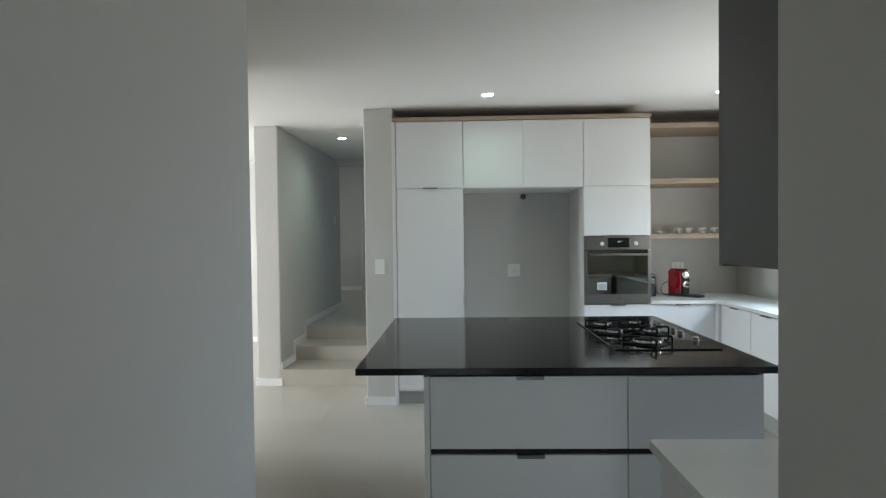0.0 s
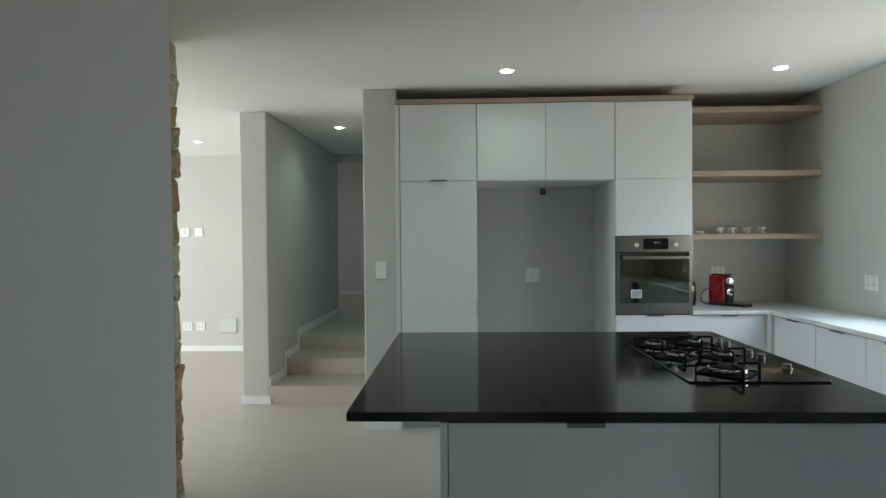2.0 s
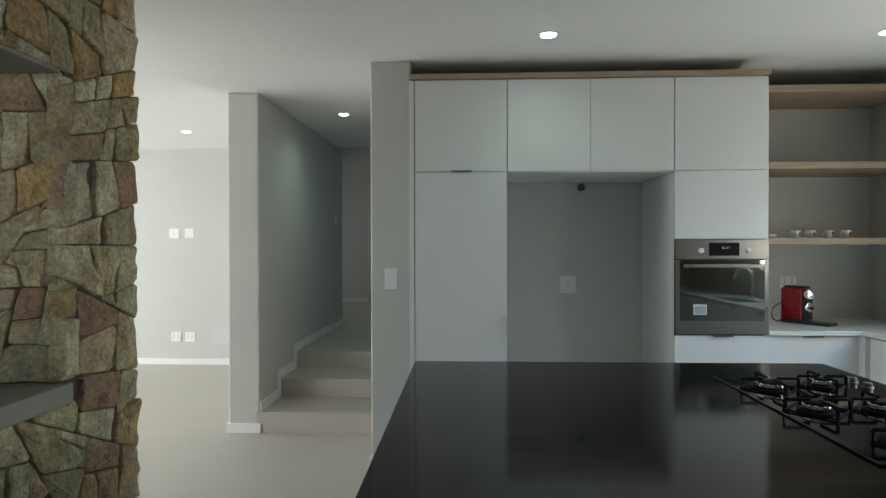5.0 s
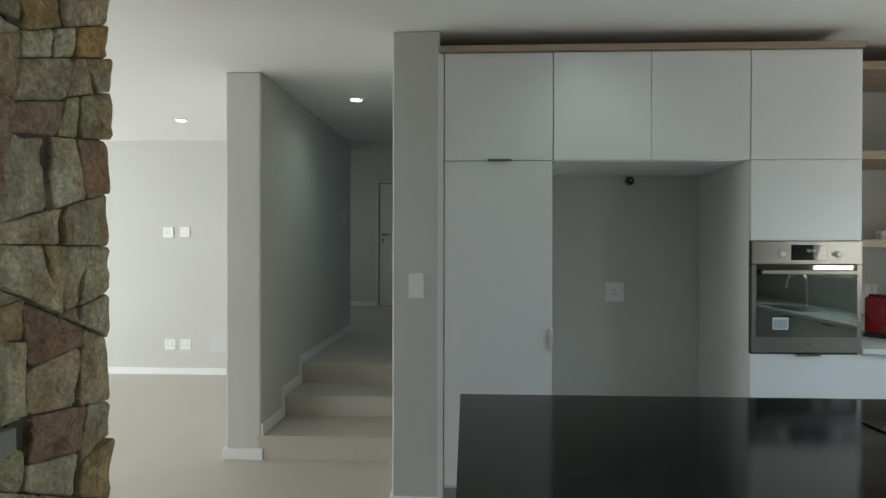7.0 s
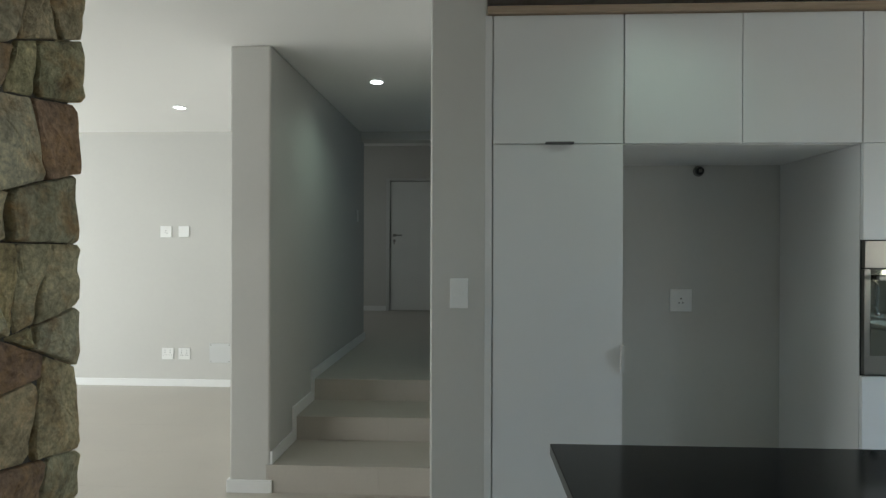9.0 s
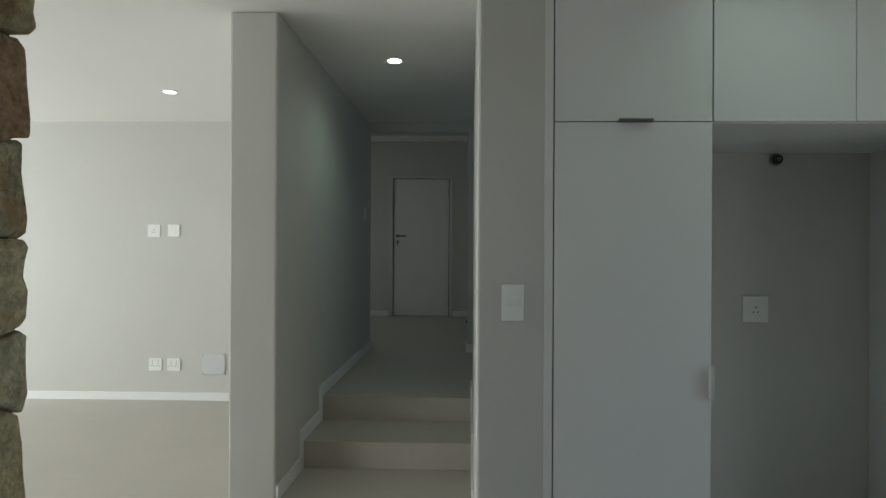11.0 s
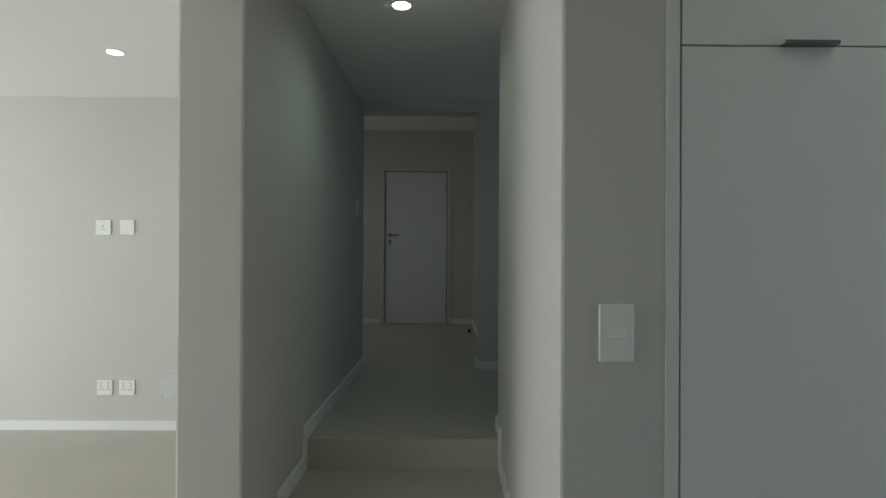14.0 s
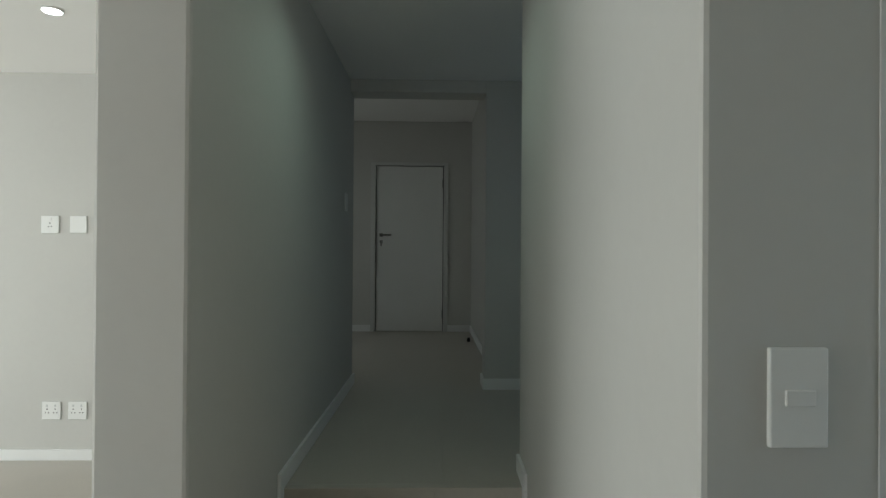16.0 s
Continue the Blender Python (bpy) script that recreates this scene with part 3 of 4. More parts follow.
part("display", box(1.656, 1.848, FRONT - 0.0135, FRONT - 0.010, 1.413, 1.497, 0.001), BLACK_GLASS, panel, "black glass display")
for kx in (1.604, 1.902):
    part("knob", lathe([(0.018, 0), (0.018, 0.003), (0.0155, 0.005), (0.015, 0.020), (0.013, 0.022)], 20, facing(kx, FRONT - 0.012, 1.447, "-y")), WHITE_PLASTIC, panel, "pale round knob")
digits = bmesh.new()
for gx, g in ((1.735, "1"), (1.748, "0"), (1.766, "2"), (1.779, "1")):
    seg = {"1": "bc", "2": "abged", "0": "abcdef"}[g]
    shape = {"a": (0, .008, .015, .017), "g": (0, .008, .0075, .0095), "d": (0, .008, 0, .002), "b": (.007, .009, .009, .017), "c": (.007, .009, 0, .008), "e": (-.001, .001, 0, .008), "f": (-.001, .001, .009, .017)}
    for q in seg:
        a, b, c, e = shape[q]
        box(gx + a * 0.8, gx + b * 0.8, FRONT - 0.0142, FRONT - 0.0134, 1.458 + c * 0.8, 1.458 + e * 0.8, bm=digits)
part("clock_digits", digits, DISPLAY, panel, "glowing clock digits")
odoor = part("oven_door", boxes([(OX0, OX1, FRONT - 0.010, FRONT + 0.012, 0.908, 0.996), (OX0, OX0 + 0.026, FRONT - 0.010, FRONT + 0.012, 0.996, 1.386), (OX1 - 0.026, OX1, FRONT - 0.010, FRONT + 0.012, 0.996, 1.386)], 0.0015), STEEL, oven, "steel oven door")
part("door_glass", box(OX0 + 0.025, OX1 - 0.025, FRONT - 0.0105, FRONT + 0.008, 0.994, 1.386, 0.001), OVEN_GLASS, odoor, "dark reflective glass")
hb = boxes([(1.484, 1.996, FRONT - 0.052, FRONT - 0.038, 1.338, 1.360)], 0.004)
box(1.50, 1.514, FRONT - 0.042, FRONT - 0.010, 1.343, 1.355, bm=hb)
box(1.966, 1.980, FRONT - 0.042, FRONT - 0.010, 1.343, 1.355, bm=hb)
part("handle", hb, STEEL, odoor, "brushed steel bar handle")
st = part("sticker", box(1.559, 1.644, FRONT - 0.0118, FRONT - 0.0106, 1.034, 1.100), PAPER, odoor, "pale energy label sticker")
part("sticker_print", boxes([(1.566, 1.637, FRONT - 0.0123, FRONT - 0.0118, 1.040, 1.090)]), shade("sticker_ink", (0.32, 0.36, 0.38), 0.5, vary=0.2, scale=60), st)
part("badge", box(1.737, 1.771, FRONT - 0.0112, FRONT - 0.0098, 0.952, 0.960), HANDLE, odoor)
# black sheet set behind the oven front to paint the gap's shade
single("shadow_line", box(OX0, OX1, FRONT + 0.013, FRONT + 0.02, 0.90, 1.52), GAP_SHADE, "black sheet for the shade in the gap round the oven", "trim", kind="structure")

# ---- open shelves, cups and worktops ----


def shelf(z0, z1):
    s = single("shelf", box(X4 + 0.001, R_WALL - 0.001, 5.62, BACK - 0.001, z0, z1, 0.0015), OAK, "thick pale oak floating shelf between cabinet and wall", "shelf", "floating shelves", at=(2.59, 5.87, z0))
    return s


shelf(2.505, 2.553)
shelf(1.992, 2.038)
shelf(1.484, 1.528)


def cup(x, y, z):
    c = thing("espresso_cup", (x, y, z), "small white porcelain espresso cup with a dark printed motif on shelf", "cup", "row of espresso cups")
    body = lathe([(0.020, 0), (0.024, 0.003), (0.029, 0.030), (0.031, 0.056), (0.0285, 0.056), (0.026, 0.030), (0.020, 0.006)], 20, pose(x, y, z))
    part("body", body, PORCELAIN, c, smooth=True)
    ring = [(x - 0.027 - 0.017 * math.sin(a), y, z + 0.030 - 0.016 * math.cos(a)) for a in [math.pi * k / 8 for k in range(9)]]
    part("handle", tube(ring, 0.0035, 7), PORCELAIN, c, smooth=True)
    part("motif", boxes([(x + 0.002, x + 0.010, y - 0.0315, y - 0.029, z + 0.024, z + 0.040), (x + 0.006, x + 0.013, y - 0.031, y - 0.028, z + 0.034, z + 0.044)], 0.002), PRINT, c, "dark printed motif")
    return c


first = cup(2.440, 5.85, 1.528)
for cx in (2.545, 2.667, 2.781):
    copy_thing(first, pose(cx, 5.85 + 0.006 * math.sin(cx * 40), 1.528))
dish = lathe([(0.020, 0), (0.034, 0.004), (0.040, 0.030), (0.037, 0.030), (0.030, 0.006)], 24, pose(2.262, 5.85, 1.528))
single("ramekin", dish, PORCELAIN, "small white porcelain dish on the oak shelf", "dish", smooth=True)

CTOP, CBOT = 0.932, 0.902
COUNTER_X = 2.622
wt = boxes([(X4 + 0.001, R_WALL - 0.001, 5.430, BACK - 0.001, CBOT, CTOP)], 0.0015)
box(COUNTER_X, R_WALL - 0.001, 1.331, 5.4295, CBOT, CTOP, 0.0015, bm=wt)
box(0.865, COUNTER_X - 0.0005, 1.331, 1.945, CBOT, CTOP, 0.0015, bm=wt)
single("worktop", wt, QUARTZ, "white stone worktop running round the kitchen walls", "worktop")


def base_unit(axis, a, b, rows, group="base units", label="white base cabinet with closed door and lip handle"):
    """A base cabinet between a and b along x (facing -y), y (facing -x) or s (facing +y); rows of front heights."""
    fx = {"x": 5.462, "y": 2.640, "s": 1.925}[axis]
    at = {"x": (a, fx, 0), "y": (fx, a, 0), "s": (a, fx, 0)}[axis]
    u = thing("base_cabinet", at, label, "cabinet", group)

    def put(u0, u1, d0, d1, z0, z1, bev=0.0012):
        if axis == "x":
            return box(u0, u1, fx + d0, fx + d1, z0, z1, bev)
        if axis == "y":
            return box(fx + d0, fx + d1, u0, u1, z0, z1, bev)
        return box(u0, u1, fx - d1, fx - d0, z0, z1, bev)
    deep = {"x": BACK - fx, "y": R_WALL - fx, "s": fx - 1.331}[axis] - 0.002
    part("carcass", put(a + 0.001, b - 0.001, FACE + 0.002, deep, 0.15, CBOT - 0.002), CARCASS, u)
    for z0, z1 in rows:
        f = part("front", put(a + 0.0015, b - 0.0015, 0, FACE, z0, z1), CABINET, u)
        m, w = (a + b) / 2, 0.065
        hd = put(m - w, m + w, -0.020, 0.006, z1 - 0.0005, z1 + 0.0025, 0.0006)
        join(hd, put(m - w, m + w, -0.020, -0.017, z1 - 0.005, z1 + 0.002, 0.0006))
        part("handle", hd, HANDLE, f, "gunmetal folded lip handle")
    part("plinth", put(a, b, 0.05, 0.065, 0.0, 0.15, 0.0), PLINTH, u, "grey plinth")
    return u


base_unit("x", X4 + 0.001, 2.612, [(0.156, 0.893)])
base_unit("y", 4.892, 5.400, [(0.156, 0.893)])
base_unit("y", 4.412, 4.890, [(0.156, 0.893)])
base_unit("y", 3.933, 4.410, [(0.156, 0.893)])
base_unit("y", 3.333, 3.931, [(0.668, 0.893), (0.425, 0.661), (0.156, 0.418)], label="white base cabinet with three drawers")
base_unit("y", 2.733, 3.331, [(0.156, 0.893)])
base_unit("y", 2.133, 2.731, [(0.156, 0.893)])
base_unit("s", 0.885, 1.470, [(0.156, 0.893)])
base_unit("s", 1.472, 2.050, [(0.156, 0.893)])
base_unit("s", 2.052, 2.620, [(0.156, 0.893)])
single("corner_post", boxes([(2.613, 2.660, 5.401, 5.461, 0.15, CBOT - 0.002), (2.613, 2.66, 5.462, 5.50, 0.15, CBOT - 0.002)]), CARCASS, "white corner filler post between base cabinets", "filler post")

grey = thing("wall_cabinet", (0.905, 1.33, 1.45), "charcoal grey wall cabinet hung above the worktop", "cabinet")
part("carcass", box(0.935, 2.30, 1.331, 1.640, 1.452, 2.60, 0.001), GREY_CAB, grey)
for a, b in ((0.935, 1.39), (1.39, 1.845), (1.845, 2.30)):
    part("door", box(a + 0.0015, b - 0.0015, 1.642, 1.661, 1.447, 2.60, 0.0012), GREY_CAB, grey)

tap = thing("kitchen_tap", (2.95, 3.36, CTOP), "chrome gooseneck kitchen tap on the worktop", "tap")
neck = [(2.95, 3.36, CTOP + 0.02), (2.95, 3.36, 1.16)] + [(2.95 - 0.09 + 0.09 * math.cos(a), 3.36, 1.16 + 0.09 * math.sin(a)) for a in [math.pi * k / 10 for k in range(1, 11)]] + [(2.77, 3.36, 1.12)]
part("spout", tube(neck, 0.0085, 10), CHROME, tap, smooth=True)
part("base", lathe([(0.026, 0), (0.026, 0.02), (0.018, 0.03)], 20, pose(2.95, 3.36, CTOP)), CHROME, tap, smooth=True)
part("lever", tube([(2.95, 3.36, 1.0), (2.95, 3.30, 1.02)], 0.006), CHROME, tap)
sink = thing("sink", (2.78, 3.36, CTOP), "inset steel kitchen sink in the white worktop", "sink")
part("rim", boxes([(2.68, 2.90, 3.12, 3.14, CTOP, CTOP + 0.003), (2.68, 2.90, 3.60, 3.62, CTOP, CTOP + 0.003), (2.68, 2.70, 3.14, 3.60, CTOP, CTOP + 0.003), (2.88, 2.90, 3.14, 3.60, CTOP, CTOP + 0.003)]), STEEL, sink)
part("basin", box(2.70, 2.88, 3.14, 3.60, CTOP, CTOP + 0.001), STEEL, sink)

# coffee machine, turned towards the room
cm_at = (2.435, 5.83, CTOP)
turn = pose(*cm_at, 0, 0, -56)
coffee = thing("coffee_machine", cm_at, "red capsule coffee machine with chrome lever and black drip tray", "coffee machine")


def cm(name, bm, material, label="", smooth=False):
    bmesh.ops.transform(bm, matrix=turn, verts=bm.verts)
    return part(name, bm, material, coffee, label, smooth)


cm("base", box(-0.085, 0.06, -0.062, 0.062, 0.0, 0.026, 0.008), BLACK_PLASTIC)
cm("drip_tray", box(0.06, 0.235, -0.055, 0.055, 0.0, 0.022, 0.006), BLACK_PLASTIC, "black drip tray")
cm("body", box(-0.085, 0.055, -0.058, 0.058, 0.024, 0.250, 0.018, 4), RED_PLASTIC, "glossy red body")
cm("front", box(0.050, 0.085, -0.045, 0.045, 0.024, 0.225, 0.010, 3), BLACK_PLASTIC, "black front")
cm("lid", box(-0.070, 0.070, -0.040, 0.040, 0.247, 0.262, 0.006, 2), BLACK_PLASTIC)
cm("lever", lathe([(0.022, 0.0), (0.034, 0.005), (0.037, 0.016), (0.034, 0.023), (0.026, 0.027), (0.010, 0.029)], 32, pose(0.078, -0.014, 0.205, 0, 79, -34)), ALU, "round chrome lever", True)
cm("outlet_plate", lathe([(0.036, 0.0), (0.036, 0.012), (0.032, 0.016)], 28, pose(0.075, -0.010, 0.115, 0, 90, -12)), ALU, "round silver plate", True)
cm("outlet", lathe([(0.010, 0.0), (0.010, 0.025)], 14, pose(0.088, -0.010, 0.112, 0, 90, 0)), BLACK_PLASTIC)
cm("side_band", box(-0.06, 0.052, -0.0605, -0.0575, 0.045, 0.225, 0.001), RED_PLASTIC)
cord = [(2.350, 5.875, 1.066), (2.315, 5.855, 1.062), (2.278, 5.845, 1.035), (2.266, 5.845, 0.995), (2.285, 5.855, 0.955), (2.325, 5.875, 0.938), (2.365, 5.90, 0.937)]
part("cord", tube(cord, 0.0045), BLACK_PLASTIC, coffee, "black power cord", True)

jar = thing("glass_jar", (2.148, 5.78, CTOP), "tall clear glass jar with metal lid on worktop", "jar")
part("body", lathe([(0.045, 0), (0.050, 0.01), (0.050, 0.17), (0.040, 0.19), (0.036, 0.19), (0.046, 0.165), (0.046, 0.012)], 24, pose(2.148, 5.78, CTOP)), JAR_GLASS, jar, smooth=True)
part("contents", lathe([(0.044, 0.012), (0.044, 0.11), (0.03, 0.118)], 20, pose(2.148, 5.78, CTOP)), shade("capsules", (0.10, 0.085, 0.08), 0.5, vary=0.6, scale=55), jar, "dark contents")
part("lid", lathe([(0.042, 0.19), (0.043, 0.205), (0.030, 0.215), (0.012, 0.228)], 24, pose(2.148, 5.78, CTOP)), STEEL, jar, "metal lid", True)

# ---- island ----
IX0, IX1, IY0, IY1, ITOP, ITH = -0.132, 1.680, 2.740, 4.298, 0.957, 0.030
single("island_worktop", box(IX0, IX1, IY0, IY1, ITOP - ITH, ITOP, 0.0022), GRANITE, "polished black granite island worktop with overhang", "worktop", at=(0.77, 3.52, ITOP - ITH))
island = thing("kitchen_island", (0.89, 3.5, 0), "white kitchen island with wide drawers and dark recesses", "kitchen island")
FI = 2.775
part("carcass", boxes([(0.19, 1.61, FI + FACE + 0.003, 4.0, 0.12, 0.898)]), CARCASS, island)
# black block fills the gap: shade under the worktop put into the colour
part("shaded_recess_rail", box(0.19, 1.605, FI + 0.02, 4.0, 0.898, ITOP - ITH - 0.0005), GAP_SHADE, island, "recessed rail coloured black for the shade under the worktop")
part("side_panel", box(0.163, 0.187, FI - 0.002, 4.02, 0.0, 0.914, 0.0012), CABINET, island)
part("side_panel", box(1.611, 1.634, FI + 0.01, 4.02, 0.0, 0.914, 0.0012), CABINET, island)
part("plinth", box(0.19, 1.61, FI + 0.06, FI + 0.075, 0.0, 0.12), PLINTH, island, "grey plinth")
for a, b, hx in ((0.1895, 1.0455, 0.626), (1.0495, 1.6105, None)):
    for z0, z1 in ((0.594, 0.912), (0.130, 0.567)):
        f = part("drawer", box(a, b, FI, FI + FACE, z0, z1, 0.0014), CABINET, island)
        if hx:
            part("handle", boxes([(hx - 0.06, hx + 0.06, FI - 0.012, FI + 0.012, z1 + 0.0005, z1 + 0.0035), (hx - 0.06, hx + 0.06, FI - 0.013, FI - 0.010, z1 - 0.012, z1 + 0.0035)], 0.0006), HANDLE, f, "gunmetal lip handle")
# black strip behind the drawer gap stands in for its shade
part("drawer_gap_shade", box(0.19, 1.61, FI + 0.016, FI + 0.0215, 0.560, 0.60), GAP_SHADE, island, "black strip standing in for shade in the gap between drawers")

# gas hob
HZ = ITOP + 0.007
hob = thing("gas_hob", (1.34, 3.56, ITOP), "black glass five-burner gas hob set in granite", "gas hob")
part("plate", box(1.082, 1.602, 3.098, 4.020, ITOP, HZ, 0.003), BLACK_GLASS, hob, "black glass plate")


def burner(x, y, r):
    b = part("burner", lathe([(r * 1.30, 0), (r * 1.30, 0.004), (r * 1.02, 0.007), (r * 0.95, 0.012)], 28, pose(x, y, HZ)), IRON, hob)
    n, crown = 44, bmesh.new()
    rings = [[crown.verts.new((x + q * math.cos(2 * math.pi * k / n), y + q * math.sin(2 * math.pi * k / n), HZ + z)) for k in range(n)
              for q in [rad if k % 4 < 3 else rad * 0.84]] for rad, z in ((r * 0.93, 0.010), (r, 0.012), (r, 0.023), (r * 0.94, 0.025))]
    for a, c in zip(rings, rings[1:]):
        for k in range(n):
            crown.faces.new((a[k], a[(k + 1) % n], c[(k + 1) % n], c[k]))
    crown.faces.new(rings[-1])
    part("crown", crown, ALU, b, "bright aluminium flame crown")
    part("cap", lathe([(r * 0.93, 0.0245), (r * 0.95, 0.026), (r * 0.91, 0.0285), (r * 0.2, 0.030)], 32, pose(x, y, HZ)), IRON, b, "black enamel cap", True)
    part("spark_plug", lathe([(0.003, 0.004), (0.003, 0.022)], 8, pose(x + r * 1.15, y + r * 0.35, HZ)), WHITE_PLASTIC, b)


def pan_support(x, y, r_in, r_out):
    """A low iron frame on the glass, and four fingers that rise from its corners and reach in over the burner."""
    q, z = r_out - 0.004, HZ + 0.038
    ring = bmesh.new()
    corners = [(q, 0), (0, q), (-q, 0), (0, -q)]
    inner = [ring.verts.new((x + a * 0.95, y + c * 0.95, HZ + h)) for h in (0.001, 0.007) for a, c in corners]
    outer = [ring.verts.new((x + a, y + c, HZ + h)) for h in (0.001, 0.007) for a, c in corners]
    for k in range(4):
        n = (k + 1) % 4
        ring.faces.new((outer[k], outer[n], outer[4 + n], outer[4 + k]))
        ring.faces.new((inner[n], inner[k], inner[4 + k], inner[4 + n]))
        ring.faces.new((outer[4 + k], outer[4 + n], inner[4 + n], inner[4 + k]))
        ring.faces.new((outer[n], outer[k], inner[k], inner[n]))
    frame_part = part("pan_support", ring, IRON, hob, "black cast iron pan support")
    for a, c in ((1, 0), (-1, 0), (0, 1), (0, -1)):
        bar = [(x + a * q, y + c * q, HZ), (x + a * q, y + c * q, z - 0.004), (x + a * (q - 0.004), y + c * (q - 0.004), z), (x + a * r_in, y + c * r_in, z)]
        part("finger", tube(bar, 0.0055, 6), IRON, frame_part)


for bx, by, br, reach in ((1.195, 3.805, 0.046, 0.105), (1.405, 3.850, 0.030, 0.090), (1.195, 3.53, 0.040, 0.105), (1.405, 3.54, 0.042, 0.100), (1.285, 3.235, 0.074, 0.128)):
    burner(bx, by, br)
    pan_support(bx, by, br * 0.55, reach)
for ky in (3.917, 3.834, 3.615, 3.507, 3.306):
    k = part("knob", lathe([(0.020, 0), (0.020, 0.003), (0.0165, 0.005), (0.016, 0.018), (0.014, 0.020)], 20, pose(1.556, ky, HZ)), KNOB, hob, "satin steel control knob", False)

# ---- sockets, switches and fittings ----


def plate_at(name, x, y, z, way, w, h, label, category, kind, group=""):
    """A switch or socket plate on a wall: rounded plate, and what it carries."""
    t = thing(name, (x, y, z), label, category, group)
    m = facing(x, y, z, way)

    def put(nm, bm, material, lab=""):
        bmesh.ops.transform(bm, matrix=m, verts=bm.verts)
        return part(nm, bm, material, t, lab)
    put("plate", box(-w / 2, w / 2, -h / 2, h / 2, 0.0, 0.010, 0.003), WHITE_PLASTIC)
    if kind == "switch":
        put("rocker", box(-0.022, 0.022, -0.012, 0.012, 0.010, 0.0145, 0.0025), WHITE_PLASTIC)
    if kind in ("single", "double"):
        cs = [0.0] if kind == "single" else [-w * 0.22, w * 0.22]
        for c in cs:
            put("pin_holes", boxes([(c - 0.004, c + 0.004, 0.006, 0.014, 0.0098, 0.0105), (c - 0.014, c - 0.007, -0.018, -0.011, 0.0098, 0.0105), (c + 0.007, c + 0.014, -0.018, -0.011, 0.0098, 0.0105)]), PRINT, "dark socket holes")
            if kind == "single":
                put("rocker", box(-0.014, 0.014, 0.026, 0.046, 0.010, 0.0135, 0.002), WHITE_PLASTIC)
            else:
                put("rocker", box(c - 0.006, c + 0.006, 0.026, 0.042, 0.010, 0.013, 0.0015), CLEAR_PLASTIC)
    return t


plate_at("light_switch", -0.392, FRONT, 1.265, "-y", 0.084, 0.140, "white plastic light switch with one small rocker", "switch", "switch")
plate_at("wall_socket", 0.884, BACK, 1.178, "-y", 0.125, 0.130, "white three-pin wall socket in the empty niche", "socket", "single")
plate_at("wall_socket", -3.538, 8.68, 1.635, "-y", 0.122, 0.122, "white three-pin wall socket high on the wall", "socket", "single")
plate_at("blank_plate", -3.345, 8.68, 1.637, "-y", 0.115, 0.118, "blank white glossy wall plate", "wall plate", "blank")
for sx in (-3.517, -3.338):
    plate_at("double_socket", sx, 8.68, 0.345, "-y", 0.127, 0.122, "white double wall socket just above the skirting", "socket", "double", "low living room sockets")
plate_at("double_socket", 2.535, BACK, 1.19, "-y", 0.12, 0.10, "white double wall socket behind the coffee machine", "socket", "double")
plate_at("double_socket", R_WALL, 5.066, 1.172, "-x", 0.13, 0.11, "white double wall socket above the worktop", "socket", "double")
plate_at("light_switch", -1.4765, 8.53, 1.797, "+x", 0.075, 0.120, "white plastic light switch on the passage wall", "switch", "switch")
jb = thing("junction_box", (-2.951, 8.68, 0.355), "pale grey plastic junction box cover on the wall", "junction box")
part("cover", box(-3.066, -2.837, 8.665, 8.6795, 0.254, 0.457, 0.004), CLEAR_PLASTIC, jb)
for sx in (-3.049, -2.853):
    for sz in (0.27, 0.441):
        part("screw", lathe([(0.006, 0), (0.005, 0.002)], 10, facing(sx, 8.6655, sz, "-y")), STEEL, jb)
vf = thing("pipe_outlet", (0.986, BACK, 1.92), "dark capped pipe outlet high in the niche wall", "pipe fitting")
part("elbow", tube([(0.982, BACK, 1.925), (0.982, 6.112, 1.925), (0.982, 6.100, 1.924)], 0.023, 14), BLACK_PLASTIC, vf)
part("collar", lathe([(0.031, 0), (0.031, 0.006), (0.026, 0.010)], 18, facing(0.982, BACK, 1.925, "-y")), STEEL, vf)
part("plug", lathe([(0.010, 0), (0.010, 0.010), (0.006, 0.013)], 6, facing(0.982, 6.101, 1.925, "-y")), STEEL, vf, "small steel plug")

for dx, dy, dz in DOWNLIGHTS:
    dl = thing("downlight", (dx, dy, dz), "small round white recessed led downlight, lit", "downlight", "ceiling downlights")
    ring = lathe([(0.051, -0.001), (0.051, -0.005), (0.048, -0.008), (0.044, -0.006), (0.044, -0.001)], 28, pose(dx, dy, dz))
    part("bezel", ring, WHITE_PLASTIC, dl, smooth=True)
    part("diffuser", lathe([(0.046, -0.0085), (0.044, -0.0115), (0.020, -0.0125)], 28, pose(dx, dy, dz)), GLOW, dl, "glowing diffuser")

# ---- stone wall with its braai recess ----
SX, SY0, SY1 = -1.470, 2.024, 4.345
NY0, NY1, NZ0, NZ1, NX = 2.03, 3.852, 0.872, 2.165, -2.08
stone_wall = single("wall_stone", boxes([(-2.3, SX - 0.002, NY1 + 0.03, SY1 - 0.03, 0, H), (-2.3, SX - 0.002, NY0, NY1 + 0.03, 0, NZ0), (-2.3, SX - 0.002, NY0, NY1 + 0.03, NZ1, H),
                                        (-2.3, NX, NY0, NY1 + 0.03, NZ0, NZ1)]), MORTAR, "rough dry-stacked field stone wall with a braai recess", "stone wall", kind="structure")


